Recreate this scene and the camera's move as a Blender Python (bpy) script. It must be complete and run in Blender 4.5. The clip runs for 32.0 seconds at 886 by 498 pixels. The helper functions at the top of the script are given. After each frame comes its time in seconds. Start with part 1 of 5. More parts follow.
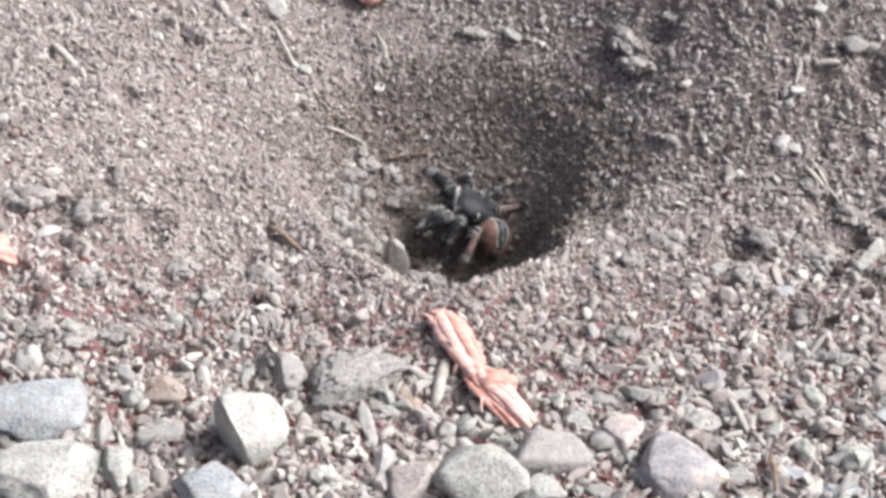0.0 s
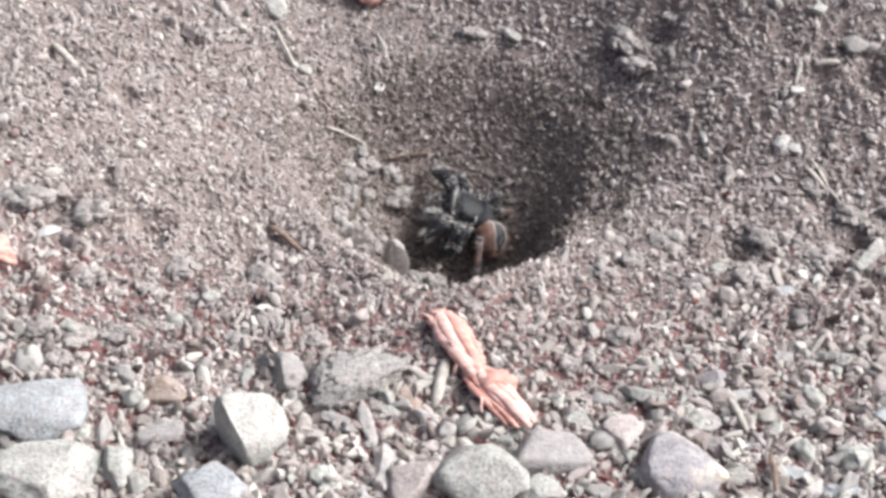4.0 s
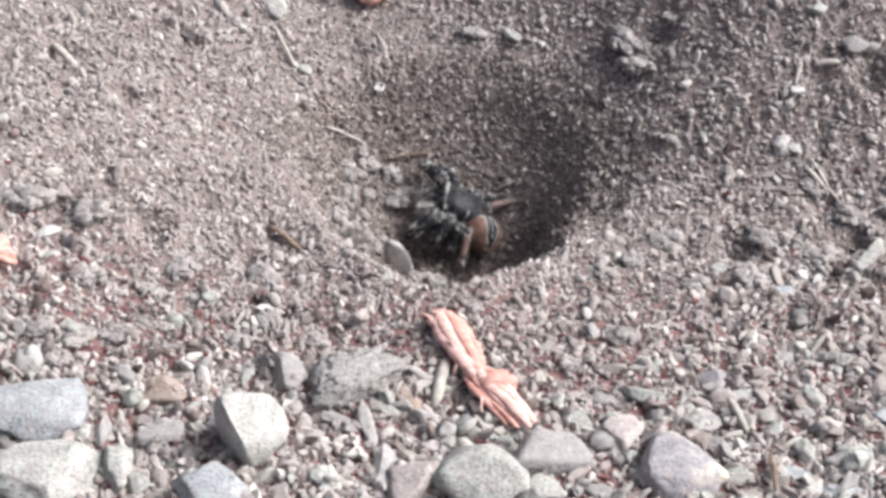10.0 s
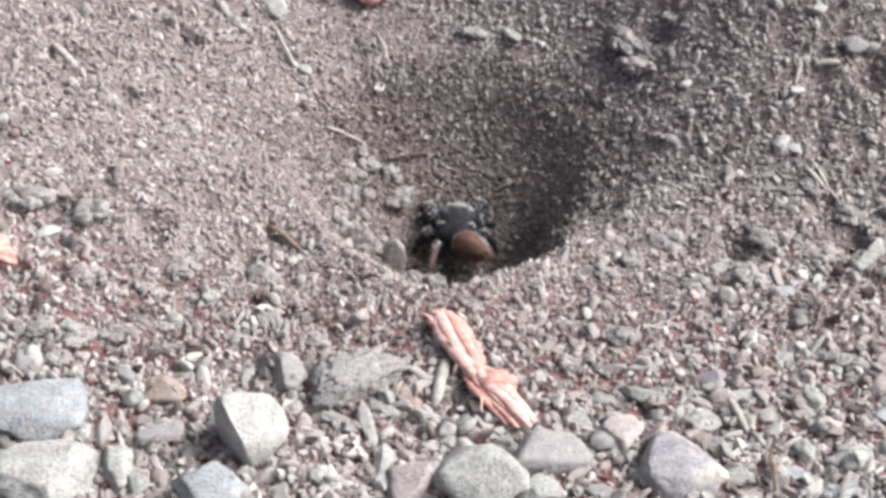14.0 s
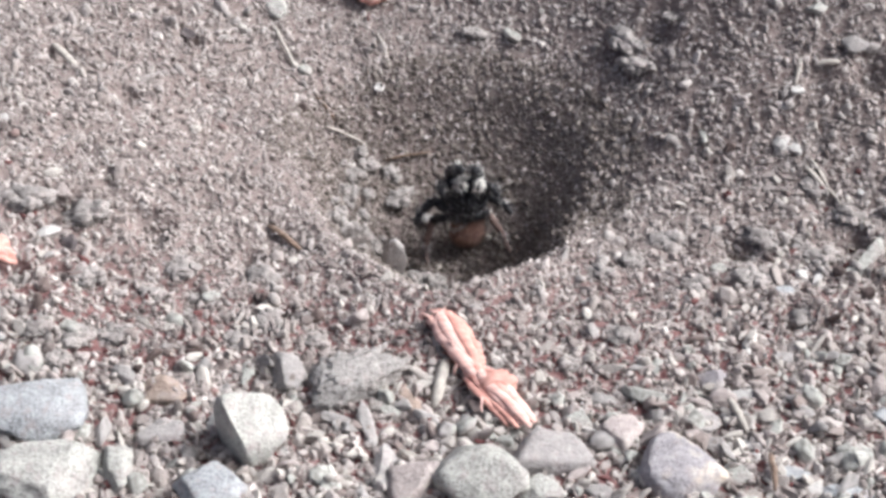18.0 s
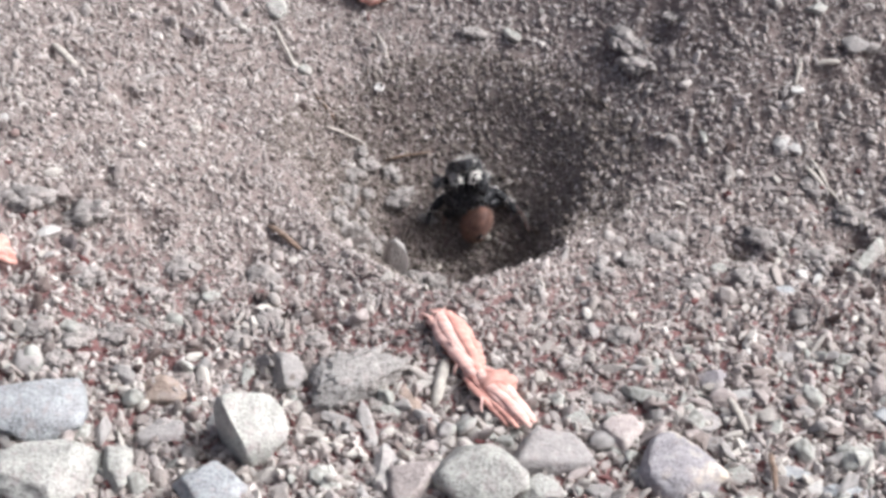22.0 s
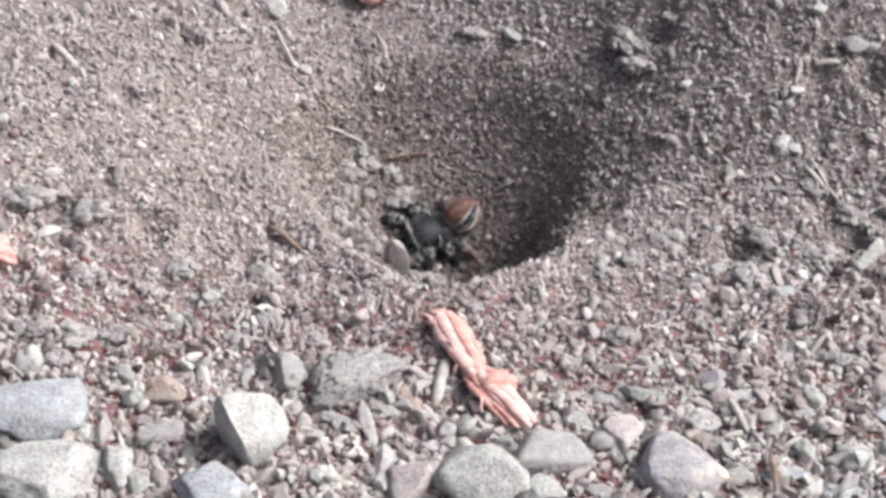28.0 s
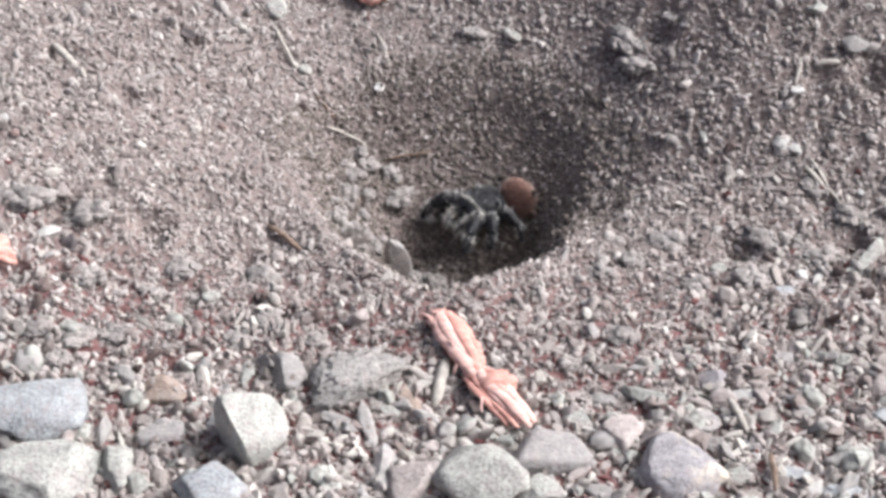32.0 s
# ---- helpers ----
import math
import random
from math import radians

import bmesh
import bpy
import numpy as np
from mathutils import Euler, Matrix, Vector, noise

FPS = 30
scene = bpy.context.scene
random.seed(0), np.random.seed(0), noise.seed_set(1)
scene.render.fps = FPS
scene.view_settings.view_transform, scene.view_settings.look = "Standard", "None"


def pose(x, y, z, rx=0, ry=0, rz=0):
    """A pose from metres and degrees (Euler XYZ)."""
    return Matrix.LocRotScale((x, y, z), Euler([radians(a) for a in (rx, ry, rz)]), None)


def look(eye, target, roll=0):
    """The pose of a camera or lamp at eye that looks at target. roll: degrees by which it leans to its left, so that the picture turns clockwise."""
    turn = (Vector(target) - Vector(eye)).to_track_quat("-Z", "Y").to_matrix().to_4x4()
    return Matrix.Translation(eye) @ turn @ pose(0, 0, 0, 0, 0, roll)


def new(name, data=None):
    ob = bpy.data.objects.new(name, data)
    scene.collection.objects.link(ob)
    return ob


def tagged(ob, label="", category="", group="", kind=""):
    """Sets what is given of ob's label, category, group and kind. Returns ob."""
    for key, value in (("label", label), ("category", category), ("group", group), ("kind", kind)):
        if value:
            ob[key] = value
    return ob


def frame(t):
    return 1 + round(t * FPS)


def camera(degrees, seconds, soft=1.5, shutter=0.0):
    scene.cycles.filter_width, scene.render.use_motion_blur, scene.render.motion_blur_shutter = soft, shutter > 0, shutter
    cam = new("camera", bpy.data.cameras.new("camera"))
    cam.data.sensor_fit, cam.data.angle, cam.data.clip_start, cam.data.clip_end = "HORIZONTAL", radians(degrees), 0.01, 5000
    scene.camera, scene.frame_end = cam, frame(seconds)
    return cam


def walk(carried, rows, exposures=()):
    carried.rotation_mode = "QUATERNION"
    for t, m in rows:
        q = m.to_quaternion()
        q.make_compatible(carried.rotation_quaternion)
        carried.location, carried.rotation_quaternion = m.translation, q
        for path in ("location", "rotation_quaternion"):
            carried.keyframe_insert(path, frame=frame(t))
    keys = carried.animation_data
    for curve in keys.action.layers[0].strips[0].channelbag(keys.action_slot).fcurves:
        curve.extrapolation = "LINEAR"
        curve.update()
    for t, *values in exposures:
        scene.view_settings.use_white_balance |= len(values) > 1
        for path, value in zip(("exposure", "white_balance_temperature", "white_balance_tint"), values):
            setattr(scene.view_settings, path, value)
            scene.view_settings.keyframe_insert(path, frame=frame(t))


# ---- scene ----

# ---- the camera: it stands still, about 20 cm from a pit in sandy ground ----
EYE = (0.0, -0.1576, 0.1231)
cam = camera(28.0, 32.0, soft=3.5, shutter=0.5)
STAND = look(EYE, (0.0, 0.0, 0.0))
walk(cam, [(0.0, STAND), (32.0, STAND)], exposures=[(0.0, 0.63, 5960, 7), (6.0, 0.59, 5960, 7), (13.0, 0.55, 5910, 7), (20.0, 0.50, 5910, 8), (32.0, 0.50, 5910, 8)])

# ---- hazy daylight ----
SUN_ELEVATION, SUN_AZIMUTH = radians(46), radians(6)  # azimuth counted from +x towards +y
world = bpy.data.worlds.new("sky")
scene.world = world
world.use_nodes = True
nt = world.node_tree
sky = nt.nodes.new("ShaderNodeTexSky")
sky.sky_type, sky.sun_disc = "NISHITA", False
sky.sun_elevation, sky.sun_rotation = SUN_ELEVATION, radians(90) - SUN_AZIMUTH
sky.dust_density, sky.air_density, sky.ozone_density = 8.0, 0.25, 0.0
back = nt.nodes["Background"]
back.inputs["Strength"].default_value = 0.15
nt.links.new(sky.outputs[0], back.inputs["Color"])
sun = new("sun", bpy.data.lights.new("sun", "SUN"))
sun.data.energy, sun.data.angle, sun.data.color = 2.1, radians(22), (1.0, 0.985, 0.965)
sun.matrix_world = look((math.cos(SUN_ELEVATION) * math.cos(SUN_AZIMUTH), math.cos(SUN_ELEVATION) * math.sin(SUN_AZIMUTH),
                         math.sin(SUN_ELEVATION)), (0, 0, 0))


# ---- the lie of the land (millimetres in, millimetres out) ----
# <height>
def lattice(ix, iy, seed):
    n = (ix.astype(np.int64) * 374761393 + iy.astype(np.int64) * 668265263 + seed * 974711) & 0x7FFFFFFF
    n = ((n ^ (n >> 13)) * 1274126177) & 0x7FFFFFFF
    return ((n ^ (n >> 16)) & 0xFFFF) / 65535.0


def value_noise(x, y, size, seed):
    """Smooth noise between -1 and 1 with features of that size."""
    x, y = np.asarray(x, float) / size, np.asarray(y, float) / size
    ix, iy = np.floor(x), np.floor(y)
    fx, fy = x - ix, y - iy
    fx, fy = fx * fx * (3 - 2 * fx), fy * fy * (3 - 2 * fy)
    a, b = lattice(ix, iy, seed), lattice(ix + 1, iy, seed)
    c, d = lattice(ix, iy + 1, seed), lattice(ix + 1, iy + 1, seed)
    return 2 * ((a * (1 - fx) + b * fx) * (1 - fy) + (c * (1 - fx) + d * fx) * fy) - 1


PIT_X, PIT_Y, PIT_DEPTH = 1.2, 13.0, 18.0

# small hollows in the crust: place and radius
HOLLOWS = ((-41.7, -1.6, 1.5), (-32.3, -1.8, 1.7), (-21.8, -2.9, 1.1), (-31.6, 33.0, 1.2), (-45.4, 23.7, 1.6), (-37.3, 18.4, 1.4),
           (32.7, -0.4, 2.0), (46.4, 0.6, 1.8), (50.5, 20.7, 1.8), (26.9, 31.4, 1.9), (10.2, 44.0, 1.3), (-45.4, -11.1, 1.3), (-17.2, -12.2, 1.2), (20.6, -28.2, 1.1))


def height(x, y):
    """The ground's height: an uneven floor with a funnel-shaped pit and the low rampart round it."""
    x, y = np.asarray(x, float), np.asarray(y, float)
    u, v = x - PIT_X, y - PIT_Y
    u = u + 2.6 * np.exp(-(np.hypot(u + 1, v) / 8) ** 2)
    angle = np.arctan2(v, u)
    bulge = 0.22 * np.exp(-((angle + 1.66) / 0.36) ** 2) - 0.30 * np.exp(-((angle + 0.08) / 0.48) ** 2) + 0.1 * np.exp(-((angle - 1.0) / 0.45) ** 2) + 0.22 * np.exp(-((angle - 2.35) / 0.55) ** 2)
    r = np.hypot(u, v) / (1 + bulge + 0.02 * np.sin(5 * angle))
    near = 0.5 - 0.5 * np.sin(angle)
    slope = 0.90 + 0.14 * near
    d = PIT_DEPTH - r * slope
    funnel = np.where(d > 0, d, 0) + 0.9 * np.log1p(np.exp(-np.abs(d) / 0.9))
    floor_level = PIT_DEPTH - 3.2
    funnel = floor_level - (floor_level - funnel) * (funnel < floor_level) - 0.25 * np.maximum(funnel - floor_level, 0)
    rim = (0.9 + 0.5 * near) * (1 - 0.95 * np.exp(-((angle - 0.25) / 0.75) ** 2)) * np.exp(-((r - 18.3) / np.where(r < 18.3, 1.6, 4.5)) ** 2)
    # a shelf slopes down to the steep hollow at the pit's right-hand end
    shelf = 1.5 * np.log1p(np.exp(np.clip((23 - np.hypot(u, v)) / 1.5, -30, 30)))
    shelf = 0.58 * np.minimum(shelf, 9) * np.exp(-((angle + 0.05) / 0.5) ** 2)
    # it is deepest under its right-hand wall
    shelf = shelf + 3.2 * np.exp(-((x - 9.5) / 4.2) ** 2 - ((y - 12) / 6.5) ** 2)
    lumpy = np.clip((8 - y) / 20, 0, 1)
    far = np.clip((np.hypot(x, y) - 90) / 200, 0, 1)
    z = rim - funnel - shelf + (1 - 0.5 * np.exp(-(r / 12) ** 2)) * (0.55 * value_noise(x, y, 13, 3) + (0.2 + 0.3 * lumpy) * value_noise(x, y, 4.5, 5))
    z = z + (0.06 + 0.16 * lumpy) * value_noise(x, y, 1.8, 7) * (1 - np.exp(-(r / 10) ** 2))
    pocked = 0.35 + 0.65 * np.clip((np.abs(x - 4) - 14) / 14, 0, 1)
    z = z - (1.5 + 1.3 * lumpy) * pocked * np.clip(value_noise(x, y, 3.4, 15) - 0.42, 0, 1) * (r > 19) * (1 - far)
    for hx, hy, hr in HOLLOWS:
        d2 = ((x - hx) ** 2 + (y - hy) ** 2) / (hr * hr)
        z = z - 1.25 * hr * np.exp(-d2 * (1 + 0.5 * value_noise(x, y, 1.2, 17))) + 0.3 * hr * np.exp(-(np.sqrt(d2) - 1.7) ** 2 * 3)
    # banks that rise behind the pit and to both sides of it
    bank = np.hypot(x - 2, 0.75 * (y - 14)) - 17
    bank = 2.5 * np.log1p(np.exp(np.clip(bank, -40, 60) / 2.5))
    limit = 36 - 5 / (1 + np.exp(-(x - 8) / 5))
    bank = limit * np.tanh(bank / limit)
    turn = np.arctan2(y - 14, x - 2)
    behind = 1 / (1 + np.exp(-(np.sin(turn - 0.12) + 0.02 + 0.32 / (1 + np.exp(np.clip((x + 14) / 4, -30, 30)))) / 0.12))
    z = z + (0.43 + 0.36 / (1 + np.exp(-(x - 16) / 5))) * behind * bank * (1 - far)
    # the bank behind the pit climbs towards the right as well
    climb = 4 * np.log1p(np.exp(np.clip((x + 16) / 4, -30, 30)))
    z = z + 13.0 * np.tanh(climb / 32) * np.clip((y - 26) / 26, 0, 1) * (1 - far)
    z = z + 6 * far * value_noise(x, y, 260, 9)
    return z


# </height>

# ---- materials ----
def shader(name, rough=0.85, metal=0.0):
    m = bpy.data.materials.new(name)
    m.use_nodes = True
    t = m.node_tree
    p = t.nodes["Principled BSDF"]
    p.inputs["Roughness"].default_value, p.inputs["Metallic"].default_value = rough, metal
    p.inputs["Specular IOR Level"].default_value = 0.3
    return m, t, p


def ramp(t, fac, stops, constant=False):
    r = t.nodes.new("ShaderNodeValToRGB")
    r.color_ramp.interpolation = "CONSTANT" if constant else "LINEAR"
    e = r.color_ramp.elements
    for i, (at, c) in enumerate(stops):
        x = e[i] if i < 2 else e.new(at)
        x.position, x.color = at, (*c, 1)
    t.links.new(fac, r.inputs[0])
    return r.outputs[0]


def grain(t, size, detail=4.0, stretch=None):
    """A noise of that feature size in metres, in the thing's own space."""
    n, c = t.nodes.new("ShaderNodeTexNoise"), t.nodes.new("ShaderNodeTexCoord")
    n.inputs["Scale"].default_value, n.inputs["Detail"].default_value = 1.0, detail
    g = t.nodes.new("ShaderNodeMapping")
    s = 1.0 / size
    g.inputs["Scale"].default_value = [s * k for k in (stretch or (1, 1, 1))]
    t.links.new(c.outputs["Object"], g.inputs["Vector"])
    t.links.new(g.outputs[0], n.inputs["Vector"])
    return n.outputs["Fac"]


def mixed(t, kind, a, b, fac):
    x = t.nodes.new("ShaderNodeMix")
    x.data_type, x.blend_type = "RGBA", kind
    for value, key in ((fac, 0), (a, 6), (b, 7)):
        if hasattr(value, "is_linked"):
            t.links.new(value, x.inputs[key])
        else:
            x.inputs[key].default_value = (*value, 1) if key else value
    return x.outputs[2]


def bumped(t, p, fac, depth, strength=0.6):
    b = t.nodes.new("ShaderNodeBump")
    b.inputs["Distance"].default_value, b.inputs["Strength"].default_value = depth, strength
    t.links.new(fac, b.inputs["Height"])
    t.links.new(b.outputs[0], p.inputs["Normal"])


GRAIN_STOPS = ((0.0, (0.14, 0.12, 0.115)), (0.1, (0.24, 0.216, 0.208)), (0.35, (0.335, 0.306, 0.295)), (0.7, (0.41, 0.382, 0.37)),
               (0.94, (0.48, 0.455, 0.44)), (0.99, (0.64, 0.62, 0.6)))
# finer sifted sand; its stops are darkened to hold some of the pit's shade
SHADED_STOPS = ((0.0, (0.132, 0.114, 0.104)), (0.5, (0.198, 0.176, 0.160)), (0.97, (0.264, 0.239, 0.220)), (1.0, (0.440, 0.414, 0.378)))


def sand_material(name, stops, lumps):
    m, t, p = shader(name, 0.92)
    g = t.nodes.new("ShaderNodeNewGeometry")
    base = ramp(t, g.outputs["Random Per Island"], stops)
    base = mixed(t, "MULTIPLY", base, ramp(t, grain(t, 0.00022), ((0.3, (0.66, 0.64, 0.63)), (0.7, (1.12, 1.1, 1.08)))), 0.8)
    base = mixed(t, "MULTIPLY", base, ramp(t, grain(t, 0.009, 3), ((0.3, (0.82, 0.8, 0.78)), (0.7, (1.1, 1.08, 1.06)))), lumps)
    t.links.new(base, p.inputs["Base Color"])
    bumped(t, p, grain(t, 0.00016), 0.00006)
    return m


def soil_material():
    m, t, p = shader("soil", 0.95)
    base = ramp(t, grain(t, 0.0006, 6), ((0.3, (0.14, 0.106, 0.1)), (0.5, (0.22, 0.185, 0.174)), (0.7, (0.3, 0.262, 0.25))))
    base = mixed(t, "MULTIPLY", base, ramp(t, grain(t, 0.012, 3), ((0.3, (0.8, 0.78, 0.76)), (0.7, (1.08, 1.06, 1.04)))), 0.8)
    # under the gravel the maroon tint of the shaded gaps is put into the soil colour
    gap_shade = ramp(t, grain(t, 0.0008, 5), ((0.3, (0.11, 0.048, 0.047)), (0.55, (0.2, 0.108, 0.103)), (0.75, (0.26, 0.195, 0.18))))
    place, axes = t.nodes.new("ShaderNodeTexCoord"), t.nodes.new("ShaderNodeSeparateXYZ")
    t.links.new(place.outputs["Object"], axes.inputs[0])
    away = t.nodes.new("ShaderNodeMath")
    away.operation = "MULTIPLY_ADD"
    t.links.new(axes.outputs["Y"], away.inputs[0])
    away.inputs[1].default_value, away.inputs[2].default_value = -20.0, 0.0
    base = mixed(t, "MIX", base, gap_shade, ramp(t, away.outputs[0], ((0.0, (0, 0, 0)), (0.3, (1, 1, 1)))))
    # the plain further off is crusted with pale sand
    sandy = ramp(t, grain(t, 0.0009, 6), ((0.3, (0.12, 0.106, 0.1)), (0.5, (0.205, 0.187, 0.18)), (0.72, (0.28, 0.26, 0.25))))
    c, far = t.nodes.new("ShaderNodeTexCoord"), t.nodes.new("ShaderNodeVectorMath")
    far.operation = "LENGTH"
    t.links.new(c.outputs["Object"], far.inputs[0])
    base = mixed(t, "MIX", base, sandy, ramp(t, far.outputs["Value"], ((0.055, (0, 0, 0)), (0.085, (1, 1, 1)))))
    t.links.new(base, p.inputs["Base Color"])
    bumped(t, p, grain(t, 0.0005, 6), 0.0003, 0.9)
    return m


def stone_material(name, colour, vein, spots=0.35, rough=0.8):
    """Weathered stone: patches, fine speckle and adhering dust."""
    m, t, p = shader(name, rough)
    dark = tuple(c * 0.74 for c in colour)
    base = ramp(t, grain(t, 0.0018, 5), ((0.32, dark), (0.55, colour), (0.72, tuple(min(c * 1.15, 0.85) for c in colour))))
    base = mixed(t, "MIX", base, vein, ramp(t, grain(t, 0.0028, 3), ((0.52, (0, 0, 0)), (0.7, (0.8, 0.8, 0.8)))))
    base = mixed(t, "MULTIPLY", base, ramp(t, grain(t, 0.0003, 3), ((0.35, (0.55, 0.53, 0.53)), (0.52, (1, 1, 1)))), spots)
    base = mixed(t, "MIX", base, (0.36, 0.315, 0.3), ramp(t, grain(t, 0.0011, 7), ((0.53, (0, 0, 0)), (0.68, (0.6, 0.6, 0.6)))))
    o = t.nodes.new("ShaderNodeObjectInfo")
    base = mixed(t, "MULTIPLY", base, ramp(t, o.outputs["Random"], ((0.0, (0.82, 0.82, 0.82)), (1.0, (1.12, 1.12, 1.12)))), 1.0)
    t.links.new(base, p.inputs["Base Color"])
    bumped(t, p, grain(t, 0.00042, 8), 0.00028, 0.8)
    return m


def plain_material(name, colour, other, size, rough=0.6, depth=0.00003, alpha=1.0, stretch=None):
    m, t, p = shader(name, rough)
    f = grain(t, size, 4, stretch)
    t.links.new(ramp(t, f, ((0.35, other), (0.65, colour))), p.inputs["Base Color"])
    bumped(t, p, f, depth)
    p.inputs["Alpha"].default_value = alpha
    return m


SOIL = soil_material()
FINE = sand_material("fine_sand", GRAIN_STOPS, 0.7)
SHADED_SIFTED = sand_material("shaded_sifted_sand", SHADED_STOPS, 0.7)
COARSE = sand_material("coarse_grit", ((0.0, (0.11, 0.082, 0.076)), (0.1, (0.23, 0.195, 0.185)), (0.4, (0.385, 0.36, 0.342)), (0.75, (0.46, 0.445, 0.418)),
                                       (0.92, (0.56, 0.545, 0.51))), 0.5)
# pale grit whose dark red grains carry the shade between the stones
SHADED_GAP = sand_material("gap_shade_grit", ((0.0, (0.12, 0.046, 0.046)), (0.3, (0.22, 0.115, 0.11)), (0.45, (0.36, 0.325, 0.307)), (0.95, (0.54, 0.525, 0.49))), 0.5)
STONE = {
    "bluish": stone_material("bluish_stone", (0.42, 0.44, 0.45), (0.345, 0.352, 0.36), 0.8),
    "pale": stone_material("pale_stone", (0.445, 0.448, 0.412), (0.355, 0.34, 0.32), 0.9),
    "pink": stone_material("pinkish_stone", (0.43, 0.38, 0.36), (0.46, 0.43, 0.4), 0.5),
    "grey": stone_material("grey_stone", (0.36, 0.343, 0.33), (0.275, 0.258, 0.25), 0.5),
    "mauve": stone_material("mauve_grey_stone", (0.33, 0.31, 0.32), (0.44, 0.41, 0.375), 0.55),
    "blotched": stone_material("blotched_stone", (0.37, 0.355, 0.365), (0.68, 0.6, 0.48), 0.55),
    "crusted": stone_material("crusted_stone", (0.38, 0.365, 0.345), (0.27, 0.25, 0.236), 0.9, 0.95),
    "dark": stone_material("dark_stone", (0.11, 0.095, 0.098), (0.07, 0.06, 0.06)),
    "tan": stone_material("tan_stone", (0.38, 0.3, 0.25), (0.44, 0.39, 0.34)),
    "white": stone_material("white_quartz", (0.5, 0.49, 0.47), (0.43, 0.42, 0.405), 0.3, 0.6),
    "earth": stone_material("earth_clod", (0.345, 0.322, 0.305), (0.265, 0.243, 0.228), 0.7, 0.95),
}
BARK = plain_material("salmon_bark", (0.64, 0.38, 0.32), (0.5, 0.24, 0.2), 0.0007, 0.7, 0.0002, stretch=(0.25, 1, 1))
FIBRE = plain_material("pale_salmon_fibre", (0.7, 0.49, 0.44), (0.6, 0.36, 0.31), 0.0006, 0.7, 0.0002, stretch=(0.25, 1, 1))
TWIG = plain_material("brown_twig", (0.26, 0.19, 0.145), (0.14, 0.095, 0.07), 0.0005, 0.85, 0.00006)
STRAW = plain_material("bleached_straw", (0.48, 0.45, 0.4), (0.34, 0.31, 0.28), 0.0006, 0.8, 0.00005)
CUTICLE = plain_material("black_cuticle", (0.01, 0.01, 0.012), (0.022, 0.022, 0.026), 0.0004, 0.5, 0.00003)
RUST = plain_material("rust_orange_cuticle", (0.26, 0.14, 0.105), (0.14, 0.077, 0.06), 0.0008, 0.5, 0.00003)
EYE_BLACK = plain_material("spider_eye", (0.015, 0.016, 0.02), (0.03, 0.03, 0.04), 0.0003, 0.18, 0.00001)
HAIR = plain_material("white_hair", (0.72, 0.7, 0.66), (0.55, 0.53, 0.5), 0.0004, 0.7)
GREY_HAIR = plain_material("grey_hair", (0.11, 0.11, 0.118), (0.03, 0.03, 0.034), 0.0004, 0.7)
ASH_HAIR = plain_material("ash_hair", (0.4, 0.4, 0.4), (0.16, 0.16, 0.17), 0.0004, 0.7)
BLACK_HAIR = plain_material("black_hair", (0.105, 0.105, 0.112), (0.022, 0.022, 0.026), 0.0004, 0.6)
SHANK = plain_material("pinkish_brown_shank", (0.21, 0.14, 0.12), (0.11, 0.07, 0.06), 0.0005, 0.6)
RUST_HAIR = plain_material("orange_hair", (0.33, 0.212, 0.172), (0.19, 0.118, 0.098), 0.0006, 0.7)


# ---- building helpers ----
MM = 0.001


def part(name, bm, material, parent=None, label="", smooth=True):
    """Links a bmesh as one mesh object, under its thing if one is given."""
    me = bpy.data.meshes.new(name)
    bm.normal_update()
    bm.to_mesh(me)
    bm.free()
    if smooth:
        me.polygons.foreach_set("use_smooth", [True] * len(me.polygons))
    me.materials.append(material)
    ob = new(name, me)
    if parent:
        ob.parent = parent
    if label:
        tagged(ob, label)
    return ob


def turned(rng, n):
    """n random rotations."""
    q = rng.normal(size=(n, 4))
    q /= np.linalg.norm(q, axis=1)[:, None]
    w, x, y, z = q.T
    return np.stack([1 - 2 * (y * y + z * z), 2 * (x * y - z * w), 2 * (x * z + y * w), 2 * (x * y + z * w), 1 - 2 * (x * x + z * z),
                     2 * (y * z - x * w), 2 * (x * z - y * w), 2 * (y * z + x * w), 1 - 2 * (x * x + y * y)], 1).reshape(n, 3, 3)


def rock_form(seed, level, cuts=9, rough=0.06, deep=(0.52, 0.86)):
    """Points (radius about 1) and triangles of one broken, slightly rounded stone."""
    rng = np.random.default_rng(seed)
    bm = bmesh.new()
    bmesh.ops.create_icosphere(bm, subdivisions=level, radius=1.0)
    v = np.array([p.co[:] for p in bm.verts])
    f = np.array([[p.index for p in q.verts] for q in bm.faces])
    bm.free()
    n = rng.normal(size=(cuts, 3))
    n /= np.linalg.norm(n, axis=1)[:, None]
    for k in range(cuts):
        over = v @ n[k] - rng.uniform(*deep)
        v = v - np.where(over > 0, over * 0.93, 0)[:, None] * n[k]
    bump = np.array([noise.noise(Vector(p * 2.3) + Vector((seed * 3.7, 0, 0))) + (0.5 if rough < 0.1 else 0.9) * noise.noise(Vector(p * 6.1) + Vector((0, seed * 1.9, 0)))
                     + 0.35 * noise.noise(Vector(p * 13.0) + Vector((seed * 0.7, 0, seed)))
                     for p in v])
    return v * (1 + rough * 2 * bump)[:, None], f


